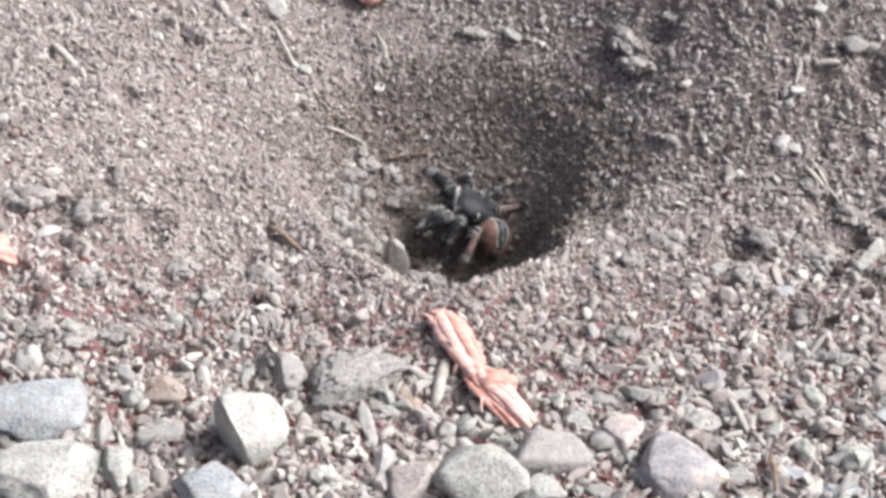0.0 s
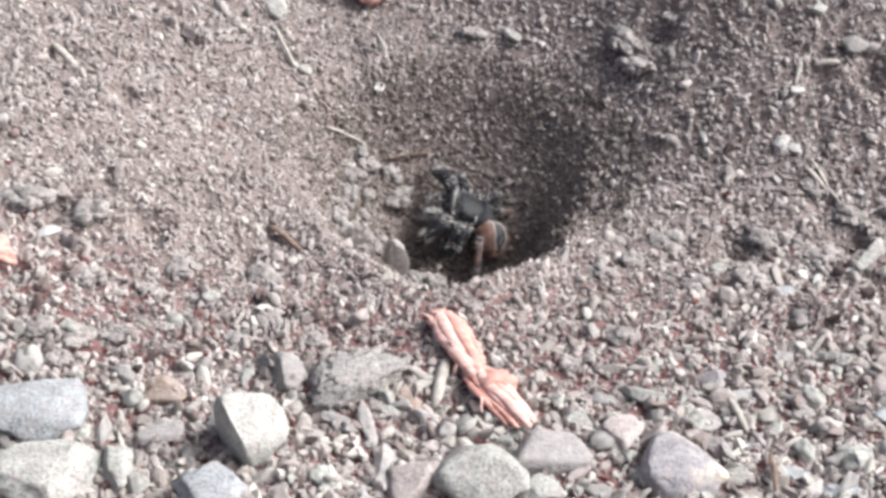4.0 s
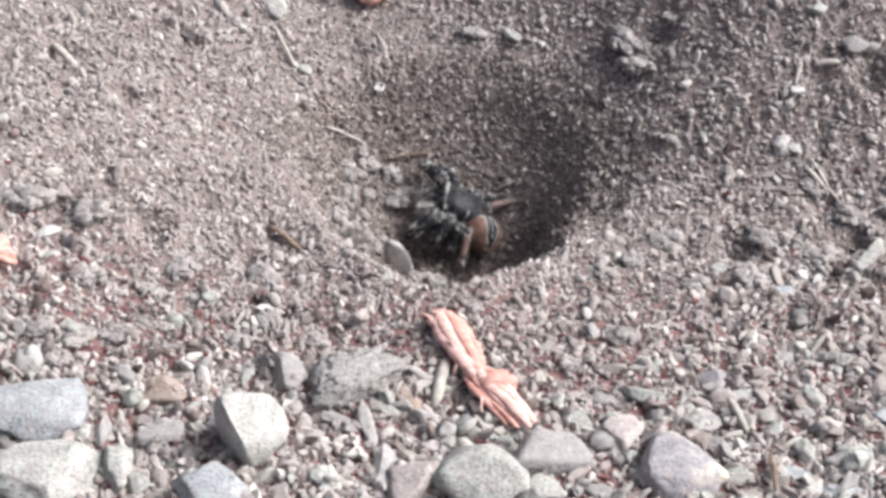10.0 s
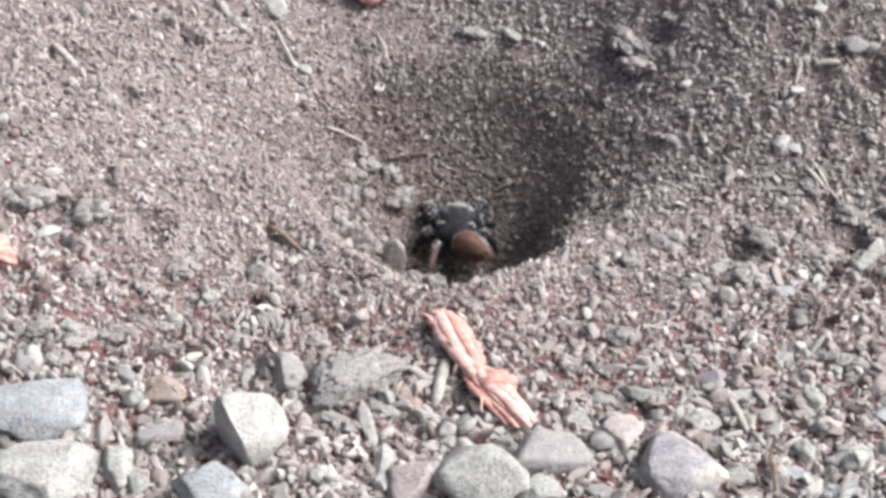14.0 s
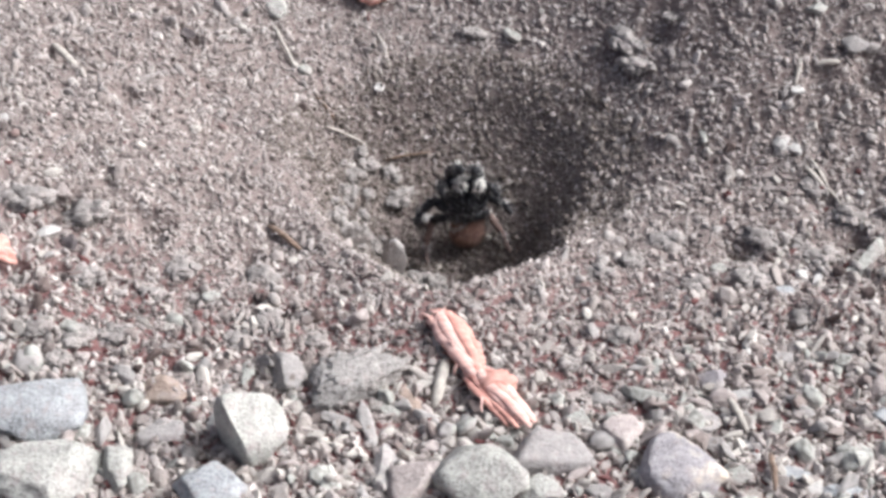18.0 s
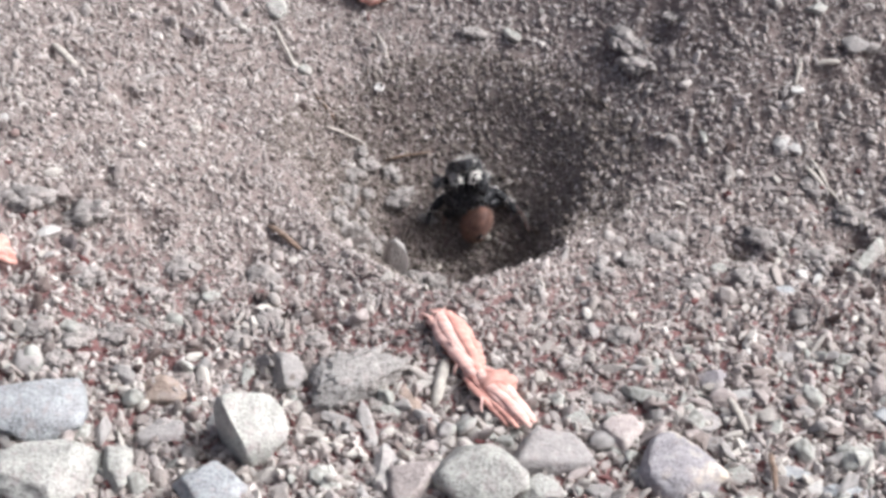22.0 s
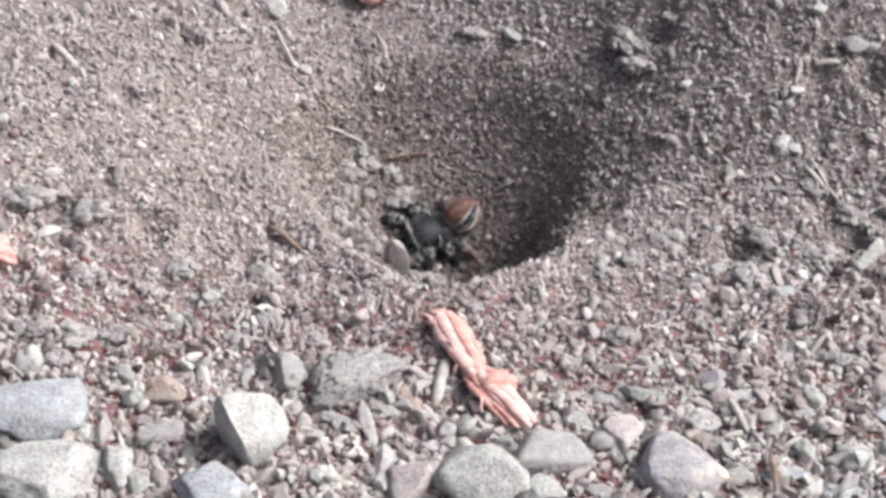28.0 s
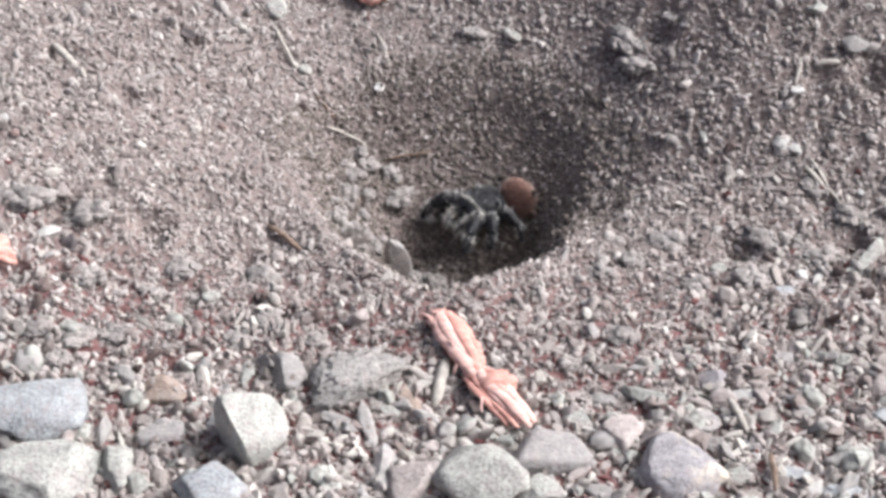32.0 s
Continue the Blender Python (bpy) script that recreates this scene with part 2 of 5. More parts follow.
def scattered(name, forms, centres, sizes, rng, material, label, category, smooth=False):
    """One object of very many small stones."""
    n = len(centres)
    pick = rng.integers(0, len(forms), n)
    spread = rng.uniform(0.62, 1.25, size=(n, 3)) * np.where(rng.random((n, 1)) < 0.5, [[1.75, 0.8, 0.7]], [[1, 1, 1]])
    turns = turned(rng, n)
    vs, fs, base = [], [], 0
    for k, (v, f) in enumerate(forms):
        who = np.nonzero(pick == k)[0]
        p = np.einsum("nij,nvj->nvi", turns[who], v[None] * spread[who, None, :]) * (sizes[who] / 2)[:, None, None] + centres[who, None, :]
        vs.append(p.reshape(-1, 3))
        fs.append((f[None] + (np.arange(len(who)) * len(v))[:, None, None]).reshape(-1, 3) + base)
        base += len(who) * len(v)
    v, f = np.concatenate(vs) * MM, np.concatenate(fs)
    me = bpy.data.meshes.new(name)
    me.vertices.add(len(v))
    me.vertices.foreach_set("co", v.ravel())
    me.loops.add(f.size)
    me.loops.foreach_set("vertex_index", f.ravel().astype(np.int32))
    me.polygons.add(len(f))
    me.polygons.foreach_set("loop_start", np.arange(0, f.size, 3, dtype=np.int32))
    me.polygons.foreach_set("use_smooth", np.full(len(f), smooth))
    me.update(calc_edges=True)
    me.materials.append(material)
    return tagged(new(name, me), label, category, kind="stuff")


# ---- the ground: one sheet out to the horizon ----
def ground():
    grow, reach, step = [], 72.0, 1.0
    while reach < 60000:
        grow.append(reach)
        step *= 1.28
        reach += step
    inner = np.arange(-71.5, 71.6, 0.5)
    axis = np.concatenate([-np.array(grow)[::-1], inner, np.array(grow)])
    x, y = np.meshgrid(axis, axis)
    n = len(axis)
    v = np.stack([x, y, height(x, y)], -1).reshape(-1, 3) * MM
    i = np.arange(n * n).reshape(n, n)
    f = np.stack([i[:-1, :-1], i[:-1, 1:], i[1:, 1:], i[1:, :-1]], -1).reshape(-1, 4)
    me = bpy.data.meshes.new("ground")
    me.from_pydata(v.tolist(), [], f.tolist())
    me.polygons.foreach_set("use_smooth", np.full(len(f), True))
    me.materials.append(SOIL)
    tagged(new("ground", me), "grey-brown sandy soil with a funnel-shaped pit", "ground", kind="structure")


ground()


def coarseness(x, y):
    """0 where the sand is sifted fine (pit and its far side), 1 in the gravel."""
    w = 3.0 * value_noise(x, y, 9, 21)
    g = np.clip((-(y + w) - 8.0) / 20.0, 0, 1)
    side = np.clip((x + w - 22) / 22.0, 0, 1) * np.clip((22 - y) / 25.0, 0, 1)
    west = np.clip((-x + w - 32) / 14.0, 0, 1) * np.clip((26 - y) / 26.0, 0, 1)
    return np.clip(g + 0.45 * side + 0.4 * west, 0, 1)


def sow(rng, n, low, high, keep):
    """Ground points over the part of the plain in view, kept by a density."""
    y = rng.uniform(low, high, n)
    x = rng.uniform(-1, 1, n) * (52 + 0.26 * (y + 45))
    ok = rng.random(n) < keep(x, y)
    return x[ok], y[ok]


def loose_ground():
    rng = np.random.default_rng(4)
    crumbs = [rock_form(100 + k, 1, 5, 0.1) for k in range(10)]
    grits = [rock_form(200 + k, 2, 7, 0.05, (0.3, 0.75)) for k in range(12)]
    x, y = sow(rng, 98000, -48, 84, lambda a, b: 1 - 0.5 * coarseness(a, b))
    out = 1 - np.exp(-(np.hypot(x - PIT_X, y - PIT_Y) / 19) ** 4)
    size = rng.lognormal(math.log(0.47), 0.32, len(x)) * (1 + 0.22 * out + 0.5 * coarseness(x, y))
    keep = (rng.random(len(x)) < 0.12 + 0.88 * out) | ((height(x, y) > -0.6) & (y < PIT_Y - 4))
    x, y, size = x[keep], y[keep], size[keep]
    scattered("sand", crumbs, np.stack([x, y, height(x, y) + size * rng.uniform(-0.1, 0.22, len(x))], 1), size, rng, FINE,
              "fine grey-brown sand grains covering the ground", "sand")
    # sifted grains over pit and back wall, coloured darker for the shade there
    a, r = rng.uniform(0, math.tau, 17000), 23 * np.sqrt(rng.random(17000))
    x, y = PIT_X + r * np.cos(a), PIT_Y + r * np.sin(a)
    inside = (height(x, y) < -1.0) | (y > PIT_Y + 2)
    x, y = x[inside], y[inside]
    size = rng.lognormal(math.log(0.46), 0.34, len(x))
    scattered("shaded_sifted_sand", crumbs, np.stack([x, y, height(x, y) + size * rng.uniform(-0.05, 0.3, len(x))], 1), size, rng, SHADED_SIFTED,
              "very fine sifted sand lining the pit, darkened for the pit's shade", "sand")
    x, y = sow(rng, 12500, -48, 82, lambda a, b: 0.03 + 0.97 * coarseness(a, b) ** 1.2)
    size = rng.lognormal(math.log(1.08), 0.4, len(x))
    fit_in = (size < 2.6) & (height(x, y) > -1.5)
    x, y, size = x[fit_in], y[fit_in], size[fit_in]
    fine = size < 1.15
    fx, fy, fs = x[fine], y[fine], size[fine]
    scattered("small_grit", [rock_form(230 + k, 1, 4, 0.05, (0.4, 0.8)) for k in range(12)],
              np.stack([fx, fy, height(fx, fy) + fs * rng.uniform(0.0, 0.32, len(fx))], 1), fs, rng, SHADED_GAP, "small grit between the stones, its dark grains tinted like shaded gaps", "grit")
    x, y, size = x[~fine], y[~fine], size[~fine]
    scattered("grit", grits, np.stack([x, y, height(x, y) + size * rng.uniform(0.0, 0.32, len(x))], 1), size, rng, COARSE,
              "coarse pale and brownish grit among the stones", "grit")
    x, y = sow(rng, 850, -12, 84, lambda a, b: (1 - np.exp(-(np.hypot(a - PIT_X, b - PIT_Y) / 22) ** 8)) * (0.35 + 0.65 * (value_noise(a, b, 14, 33) > 0)))
    size = np.minimum(rng.lognormal(math.log(1.3), 0.25, len(x)), 1.75)
    scattered("soil_crumbs", [rock_form(300 + k, 2, 4, 0.2) for k in range(8)], np.stack([x, y, height(x, y) + 0.1 * size], 1), size, rng, STONE["earth"],
              "soft grey-brown crumbs of soil on the sand", "soil", True)


loose_ground()

# ---- stones ----
def stone(name, label, category, kind_of, x, y, size, yaw=0.0, lean=0.0, seed=0, sink=0.28, group="", form_level=4, faces=(), cuts=10, rough=0.05):
    """A stone lying in the ground at x, y (mm); size = length, width, height (mm); yaw and lean in degrees;
    faces: flat sides of its own, as direction and distance from its middle."""
    v, f = rock_form(seed, form_level, cuts, rough if kind_of not in ("earth", "crusted") else 0.17, (0.46, 0.84))
    for a, b, c, d in faces:
        n = np.array((a, b, c)) / math.sqrt(a * a + b * b + c * c)
        over = v @ n - d
        v = v - np.where(over > 0, over * 0.8, 0)[:, None] * n
    lo, hi = v.min(0), v.max(0)
    v = (v - (lo + hi) / 2) / (hi - lo) * np.array(size)
    me = bpy.data.meshes.new(name)
    me.from_pydata((v * MM).tolist(), [], f.tolist())
    me.polygons.foreach_set("use_smooth", np.full(len(f), True))
    me.materials.append(STONE[kind_of])
    ob = new(name, me)
    z = float(height(x, y)) + size[2] * (0.5 - sink)
    ob.matrix_world = pose(x * MM, y * MM, z * MM, 0, lean, yaw)
    return tagged(ob, label, category, group)


def clod(label, x, y, size, yaw, lean, seed, sink):
    """A lump of earth: crumbs of soil caked together, half sunk in the ground."""
    rng = np.random.default_rng(seed)
    root = tagged(new("clod"), label, "clod")
    root.matrix_world = pose(x * MM, y * MM, (float(height(x, y)) + size[2] * (0.5 - sink)) * MM, 0, lean, yaw)
    for k in range(9):
        v, f = rock_form(seed * 10 + k, 3, 6, 0.24, (0.5, 0.9))
        a, d = k * 2.4 + rng.uniform(-0.4, 0.4), 0.0 if k == 0 else rng.uniform(0.42, 0.6)
        big = 0.36 if k == 0 else rng.uniform(0.17, 0.27)
        at = np.array([math.cos(a) * d * 0.55 * size[0], math.sin(a) * d * 0.55 * size[1], rng.uniform(-0.15, 0.12) * size[2]])
        v = v * np.array([size[0] * big, size[1] * big * 1.1, size[2] * big * 1.45]) + at
        me = bpy.data.meshes.new("crumb")
        me.from_pydata((v * MM).tolist(), [], f.tolist())
        me.polygons.foreach_set("use_smooth", np.full(len(f), True))
        me.materials.append(STONE["earth"])
        new("crumb", me).parent = root
    return root


stone("stone", "large bluish-white stone with an uneven edge", "stone", "bluish", -40.73, -28.85, (11.10, 8.27, 4.22), 0, 0, 11, 0.25, form_level=4, faces=((1, 0.1, 0.2, 0.72), (-0.35, 0.9, 0.3, 0.55), (0.1, -0.8, 0.5, 0.6), (0.05, -0.1, 1, 0.5)), cuts=4, rough=0.065)
stone("stone", "large pale greyish stone with rough faces", "stone", "pale", -38.42, -36.93, (11.18, 8.49, 4.32), 0, 0, 18, 0.25, form_level=4, faces=((0.05, -0.15, 1, 0.55), (0.95, -0.2, 0.2, 0.78), (-0.1, 0.95, 0.3, 0.72), (0.5, 0.75, 0.3, 0.8)), cuts=4, rough=0.065)
stone("stone", "rounded pale stone with a dark broken side", "stone", "pale", -18.86, -31.53, (7.60, 7.00, 8.60), 0, 0, 25, 0.25, form_level=4, faces=((0.5, -0.3, 0.8, 0.42), (-0.85, -0.5, -0.05, 0.36), (-0.2, 0.8, 0.6, 0.8), (0.6, -0.7, 0.1, 0.72)), cuts=1, rough=0.02)
stone("stone", "rounded bluish-white stone in gravel", "stone", "bluish", -22.21, -38.11, (7.41, 5.96, 3.04), 0, 0, 32, 0.25, form_level=4, faces=((-0.1, -0.2, 1, 0.6), (0.8, 0.5, 0.3, 0.78), (-0.7, 0.6, 0.4, 0.7)), cuts=4, rough=0.065)
stone("stone", "pale angular stone lying in the gravel", "stone", "pale", -31.39, -35.75, (3.30, 6.00, 3.00), 0, 0, 39, 0.25, form_level=4, faces=((0.1, -0.5, 0.8, 0.55), (0, 0.95, 0.2, 0.8), (0.8, 0, 0.4, 0.6), (-0.9, -0.2, 0.3, 0.6)), cuts=4, rough=0.065)
stone("stone", "grey stone lying in the gravel", "stone", "grey", -28.15, -29.55, (4.95, 3.08, 1.58), 0, 0, 46, 0.25, form_level=4, faces=((0, -0.3, 1, 0.45), (0.9, -0.1, 0.2, 0.7), (-0.8, 0.5, 0.2, 0.7)), cuts=4, rough=0.065)
stone("stone", "tan weathered stone lying in the gravel", "stone", "tan", -28.38, -23.97, (5.06, 3.64, 1.86), -24, 0, 53, 0.3, form_level=4)
stone("stone", "grey stone lying in the gravel", "stone", "grey", -15.89, -21.31, (4.10, 5.40, 3.00), 0, 0, 60, 0.25, form_level=4, faces=((0.5, -0.3, 0.8, 0.5), (-0.8, -0.4, 0.3, 0.5), (0.2, 0.9, 0.4, 0.7)), cuts=4, rough=0.065)
stone("stone", "large rough grey stone caked with soil", "stone", "crusted", -8.41, -22.10, (11.50, 7.60, 3.60), 12, 0, 67, 0.25, form_level=5, faces=((0, -0.05, 1, 0.5), (0.45, -0.85, 0.0, 0.5), (-0.9, 0.1, 0.3, 0.75), (-0.3, -0.8, 0.5, 0.7)), cuts=4, rough=0.065)
clod("crumbly grey-brown clod of earth", -38.21, -18.24, (4.00, 3.20, 1.32), 16, 4, 74, 0.42)
clod("crumbly grey-brown clod of earth", -42.53, -16.93, (4.67, 4.07, 1.67), 0, -5, 81, 0.42)
stone("pebble", "pale angular pebble lying in the gravel", "pebble", "pale", -38.63, -16.95, (2.53, 2.46, 1.27), 31, 9, 88, 0.3, form_level=3)
stone("pebble", "pale angular pebble lying in the gravel", "pebble", "pale", -24.94, -9.92, (2.01, 2.08, 1.06), 0, 0, 95, 0.3, form_level=3)
stone("quartz_chip", "small white quartz chip on the sand", "pebble", "white", -42.71, -5.33, (3.11, 1.93, 1.03), 54, 6, 102, 0.3, form_level=3)
stone("pebble", "dark stone lying in sandy soil", "pebble", "dark", -40.41, -6.03, (3.57, 2.12, 1.19), -70, -8, 109, 0.3, form_level=3)
stone("pebble", "pale angular pebble lying in the gravel", "pebble", "pale", -20.13, -20.70, (4.04, 1.57, 0.94), 84, 4, 116, 0.3, form_level=3)
stone("pebble", "smooth pale oval pebble on the sand", "pebble", "pale", -21.42, 41.65, (4.63, 2.91, 1.63), -70, -5, 123, 0.3, form_level=3)
stone("pebble", "pale angular pebble lying in the gravel", "pebble", "pale", -17.30, 31.59, (1.84, 1.89, 0.96), 0, 9, 130, 0.3, form_level=3)
stone("quartz_chip", "small white quartz chip on the sand", "pebble", "white", -8.16, 31.85, (1.62, 1.72, 0.87), 0, 0, 137, 0.3, form_level=3)
clod("crumbly grey-brown clod of earth", -9.52, 24.78, (3.36, 2.76, 1.14), -31, 6, 144, 0.42)
clod("crumbly grey-brown clod of earth", -5.96, 22.18, (4.74, 4.29, 1.76), 0, -8, 151, 0.42)
clod("crumbly grey-brown clod of earth", -11.42, 7.69, (7.03, 3.78, 1.66), -63, 4, 158, 0.42)
SLIM_STONE = stone("stone", "slim grey flake of stone standing in the pit", "stone", "grey", -5.60, 9.60, (3.10, 1.40, 6.00), 0, -4, 165, 0.1, form_level=4, faces=((0.2, -0.9, 0.2, 0.5), (0.8, 0, 0.6, 0.75)), cuts=4, rough=0.065)
stone("stone", "rounded grey slab leaning in the pit's edge", "stone", "earth", -10.20, 6.10, (4.30, 1.70, 4.20), 12, 8, 166, 0.15, form_level=4, faces=((0, -0.95, 0.2, 0.45),), cuts=2)
clod("crumbly brown clod lying at the foot of the pit", -1.00, 10.90, (3.60, 2.90, 2.00), 10, 0, 167, 0.25)
clod("small crumbly clod lying at the foot of the pit", -4.20, 9.20, (3.20, 2.60, 2.20), 40, 0, 168, 0.25)
stone("pebble", "grey pebble lying in the gravel", "pebble", "grey", -1.92, 20.63, (2.79, 2.27, 1.17), 31, 9, 172, 0.3, form_level=3)
clod("crumbly grey-brown clod of earth", -2.49, 11.31, (5.03, 4.46, 1.83), 0, 0, 179, 0.42)
stone("stone", "large pale stone with a rounded back", "stone", "pale", 3.60, -36.40, (9.30, 8.40, 4.60), 0, 0, 186, 0.25, form_level=4, faces=((0.62, 0.5, 0.55, 0.55), (-0.7, 0.5, 0.45, 0.6), (0.0, -0.8, 0.6, 0.5), (-0.3, -0.3, 0.9, 0.7)), cuts=4, rough=0.065)
stone("stone", "pinkish pale stone lying in the gravel", "stone", "pink", -2.80, -37.00, (6.20, 5.20, 2.80), 31, -8, 193, 0.3, form_level=4)
stone("stone", "flat grey stone in gravel", "stone", "grey", 10.57, -33.50, (8.69, 5.88, 3.00), 0, 0, 200, 0.25, form_level=4, faces=((0, -0.9, 0.2, 0.42), (0.1, 0.1, 1, 0.5), (-0.8, 0.3, 0.3, 0.7), (0.8, 0.4, 0.2, 0.78)), cuts=4, rough=0.065)
stone("stone", "pale angular stone lying in the gravel", "stone", "pale", 9.52, -38.16, (4.80, 3.60, 2.00), 0, 0, 207, 0.25, form_level=4, faces=((0.2, -0.4, 0.9, 0.5), (0.5, 0.8, 0.3, 0.6), (-0.6, 0.7, 0.3, 0.7)), cuts=4, rough=0.065)
stone("stone", "large mauve-grey stone with pale blotches", "stone", "blotched", 23.15, -35.44, (8.60, 8.30, 4.27), 0, 0, 214, 0.25, form_level=4, faces=((0.65, 0.55, 0.4, 0.6), (-0.92, 0.2, 0.3, 0.86), (-0.1, -0.2, 1, 0.5), (0.3, -0.9, 0.3, 0.68)), cuts=4, rough=0.065)
stone("stone", "pale pinkish forked stone", "stone", "pink", 17.64, -31.05, (4.56, 4.20, 2.14), 0, 0, 221, 0.25, form_level=4, faces=((0.1, -0.3, 0.9, 0.5), (0.7, -0.7, 0.2, 0.45), (-0.6, -0.75, 0.1, 0.62), (0, 0.95, 0.2, 0.6)), cuts=4, rough=0.065)
stone("stone", "pale angular stone lying in the gravel", "stone", "pale", 20.48, -24.77, (5.40, 2.60, 1.80), -20, 0, 228, 0.25, form_level=4, faces=((0.1, -0.5, 0.9, 0.5), (0.3, 0.9, 0.3, 0.6), (-0.8, -0.4, 0.2, 0.75)), cuts=4, rough=0.065)
stone("stone", "pale angular stone lying in the gravel", "stone", "pale", 13.47, -28.10, (3.70, 2.60, 1.70), -30, 0, 235, 0.25, form_level=4, faces=((0.2, -0.4, 0.9, 0.5), (0.7, 0.6, 0.2, 0.6), (-0.8, -0.4, 0.2, 0.7)), cuts=4, rough=0.065)
stone("stone", "grey stone lying in the gravel", "stone", "grey", 16.18, -25.23, (3.23, 2.49, 1.27), 16, 4, 242, 0.3, form_level=3)
stone("quartz_chip", "small white quartz chip on the sand", "stone", "white", 30.10, -25.16, (3.35, 1.68, 0.85), 13, -5, 249, 0.3, form_level=3)
stone("pebble", "pale angular pebble lying in the gravel", "pebble", "pale", 36.79, -24.93, (2.91, 1.67, 0.86), -31, 9, 256, 0.3, form_level=3)
stone("stone", "mauve-grey stone lying in the gravel", "stone", "mauve", 27.79, -22.32, (3.60, 3.26, 1.66), 0, 0, 263, 0.25, form_level=4, faces=((-0.7, -0.2, 0.6, 0.4), (0.8, -0.1, 0.5, 0.5), (0, 0.9, 0.3, 0.6)), cuts=4, rough=0.065)
stone("stone", "pale angular stone lying in the gravel", "stone", "pale", 24.67, -26.00, (4.20, 1.90, 1.06), 70, 6, 270, 0.3, form_level=3)
stone("pebble", "grey pebble lying in the gravel", "pebble", "grey", 26.33, -28.58, (3.05, 3.17, 1.61), 0, -8, 277, 0.3, form_level=3)
stone("quartz_chip", "small white quartz chip on the sand", "pebble", "white", 30.22, -31.49, (1.40, 1.50, 0.76), 0, 4, 284, 0.3, form_level=3)
stone("quartz_chip", "small white quartz chip on the sand", "pebble", "white", 30.66, -33.21, (1.84, 1.24, 0.69), 70, -5, 291, 0.3, form_level=3)
stone("stone", "pale angular stone lying in the gravel", "stone", "pale", 28.30, -35.50, (3.47, 3.09, 1.57), 0, 0, 298, 0.25, form_level=4, faces=((-0.2, -0.5, 0.8, 0.5), (0.7, 0.5, 0.4, 0.6), (-0.7, 0.5, 0.4, 0.6)), cuts=4, rough=0.065)
stone("stone", "grey stone lying in the gravel", "stone", "grey", 27.06, -31.89, (3.45, 2.26, 1.18), -43, 0, 305, 0.3, form_level=3)
stone("stone", "rounded pale grey pebble in grit", "stone", "pale", 40.18, -33.77, (3.49, 3.98, 2.02), 0, 6, 312, 0.3, form_level=3)
stone("stone", "pinkish pale stone lying in the gravel", "stone", "pink", 44.57, -23.04, (4.78, 2.91, 1.68), 77, -8, 319, 0.3, form_level=3)
stone("pebble", "bluish-white pebble half sunk in the gravel", "pebble", "bluish", 44.04, -27.56, (2.54, 2.54, 1.29), 0, 4, 326, 0.3, form_level=3)
stone("pebble", "pinkish pale pebble lying in the gravel", "pebble", "pink", 43.15, -33.06, (3.31, 2.13, 1.19), 70, -5, 333, 0.3, form_level=3)
stone("stone", "bluish-white stone half sunk in the gravel", "stone", "bluish", 34.02, -35.63, (4.12, 2.03, 1.03), -8, 9, 340, 0.3, form_level=4)
stone("quartz_chip", "small white quartz chip on the sand", "pebble", "white", 35.64, -37.49, (2.55, 2.26, 1.16), -31, 0, 347, 0.3, form_level=3)
stone("stone", "bluish-white stone half sunk in the gravel", "stone", "bluish", 38.66, -38.47, (4.95, 2.28, 1.16), 0, 6, 354, 0.3, form_level=4)
stone("pebble", "bluish-white pebble half sunk in the gravel", "pebble", "bluish", 19.03, -35.29, (2.94, 1.75, 0.95), -63, -8, 361, 0.3, form_level=3)
stone("quartz_chip", "small white quartz chip on the sand", "pebble", "white", 15.77, -9.29, (1.78, 1.18, 0.60), 16, 4, 368, 0.3, form_level=3)
stone("pebble", "pale angular pebble lying in the gravel", "pebble", "pale", 30.44, -4.31, (1.77, 1.80, 0.93), -31, -5, 375, 0.3, form_level=3)
stone("quartz_chip", "small white quartz chip on the sand", "pebble", "white", 39.63, -4.83, (1.63, 1.84, 0.93), 0, 9, 382, 0.3, form_level=3)
stone("pebble", "bluish-white pebble half sunk in the gravel", "pebble", "bluish", 37.17, -7.69, (2.26, 1.81, 0.92), -16, 0, 389, 0.3, form_level=3)
stone("quartz_chip", "small white quartz chip on the sand", "pebble", "white", 48.19, 7.59, (1.12, 1.29, 0.65), 0, 6, 396, 0.3, form_level=3)
stone("pebble", "white crystalline grain lying on the sand", "pebble", "white", 39.61, 14.04, (2.64, 2.03, 1.08), 54, -8, 403, 0.3, form_level=3)
stone("pebble", "white crystalline grain lying on the sand", "pebble", "white", 40.98, 13.08, (2.60, 1.82, 0.99), -63, 4, 410, 0.3, form_level=3)
clod("crumbly grey-brown clod of earth", 25.17, 1.16, (4.38, 3.56, 1.46), -16, -5, 417, 0.42)
clod("crumbly grey-brown clod of earth", 34.34, -5.21, (4.94, 3.85, 1.58), 0, 9, 424, 0.42)
clod("crumbly grey-brown clod of earth", 35.68, 1.55, (4.81, 3.35, 1.41), -43, 0, 431, 0.42)
clod("crumbly clod of earth on the slope", 22.69, 31.62, (6.14, 3.98, 1.79), -70, 6, 438, 0.42)
clod("crumbly grey-brown clod of earth", 23.91, 28.53, (5.54, 4.49, 1.92), -54, -8, 445, 0.42)
stone("pebble", "grey pebble lying in the gravel", "pebble", "grey", 48.76, 22.92, (3.43, 3.35, 1.70), 0, 4, 452, 0.3, form_level=3)
stone("pebble", "pale angular pebble lying in the gravel", "pebble", "pale", 44.64, 27.16, (3.35, 2.20, 1.12), 8, -5, 459, 0.3, form_level=3)
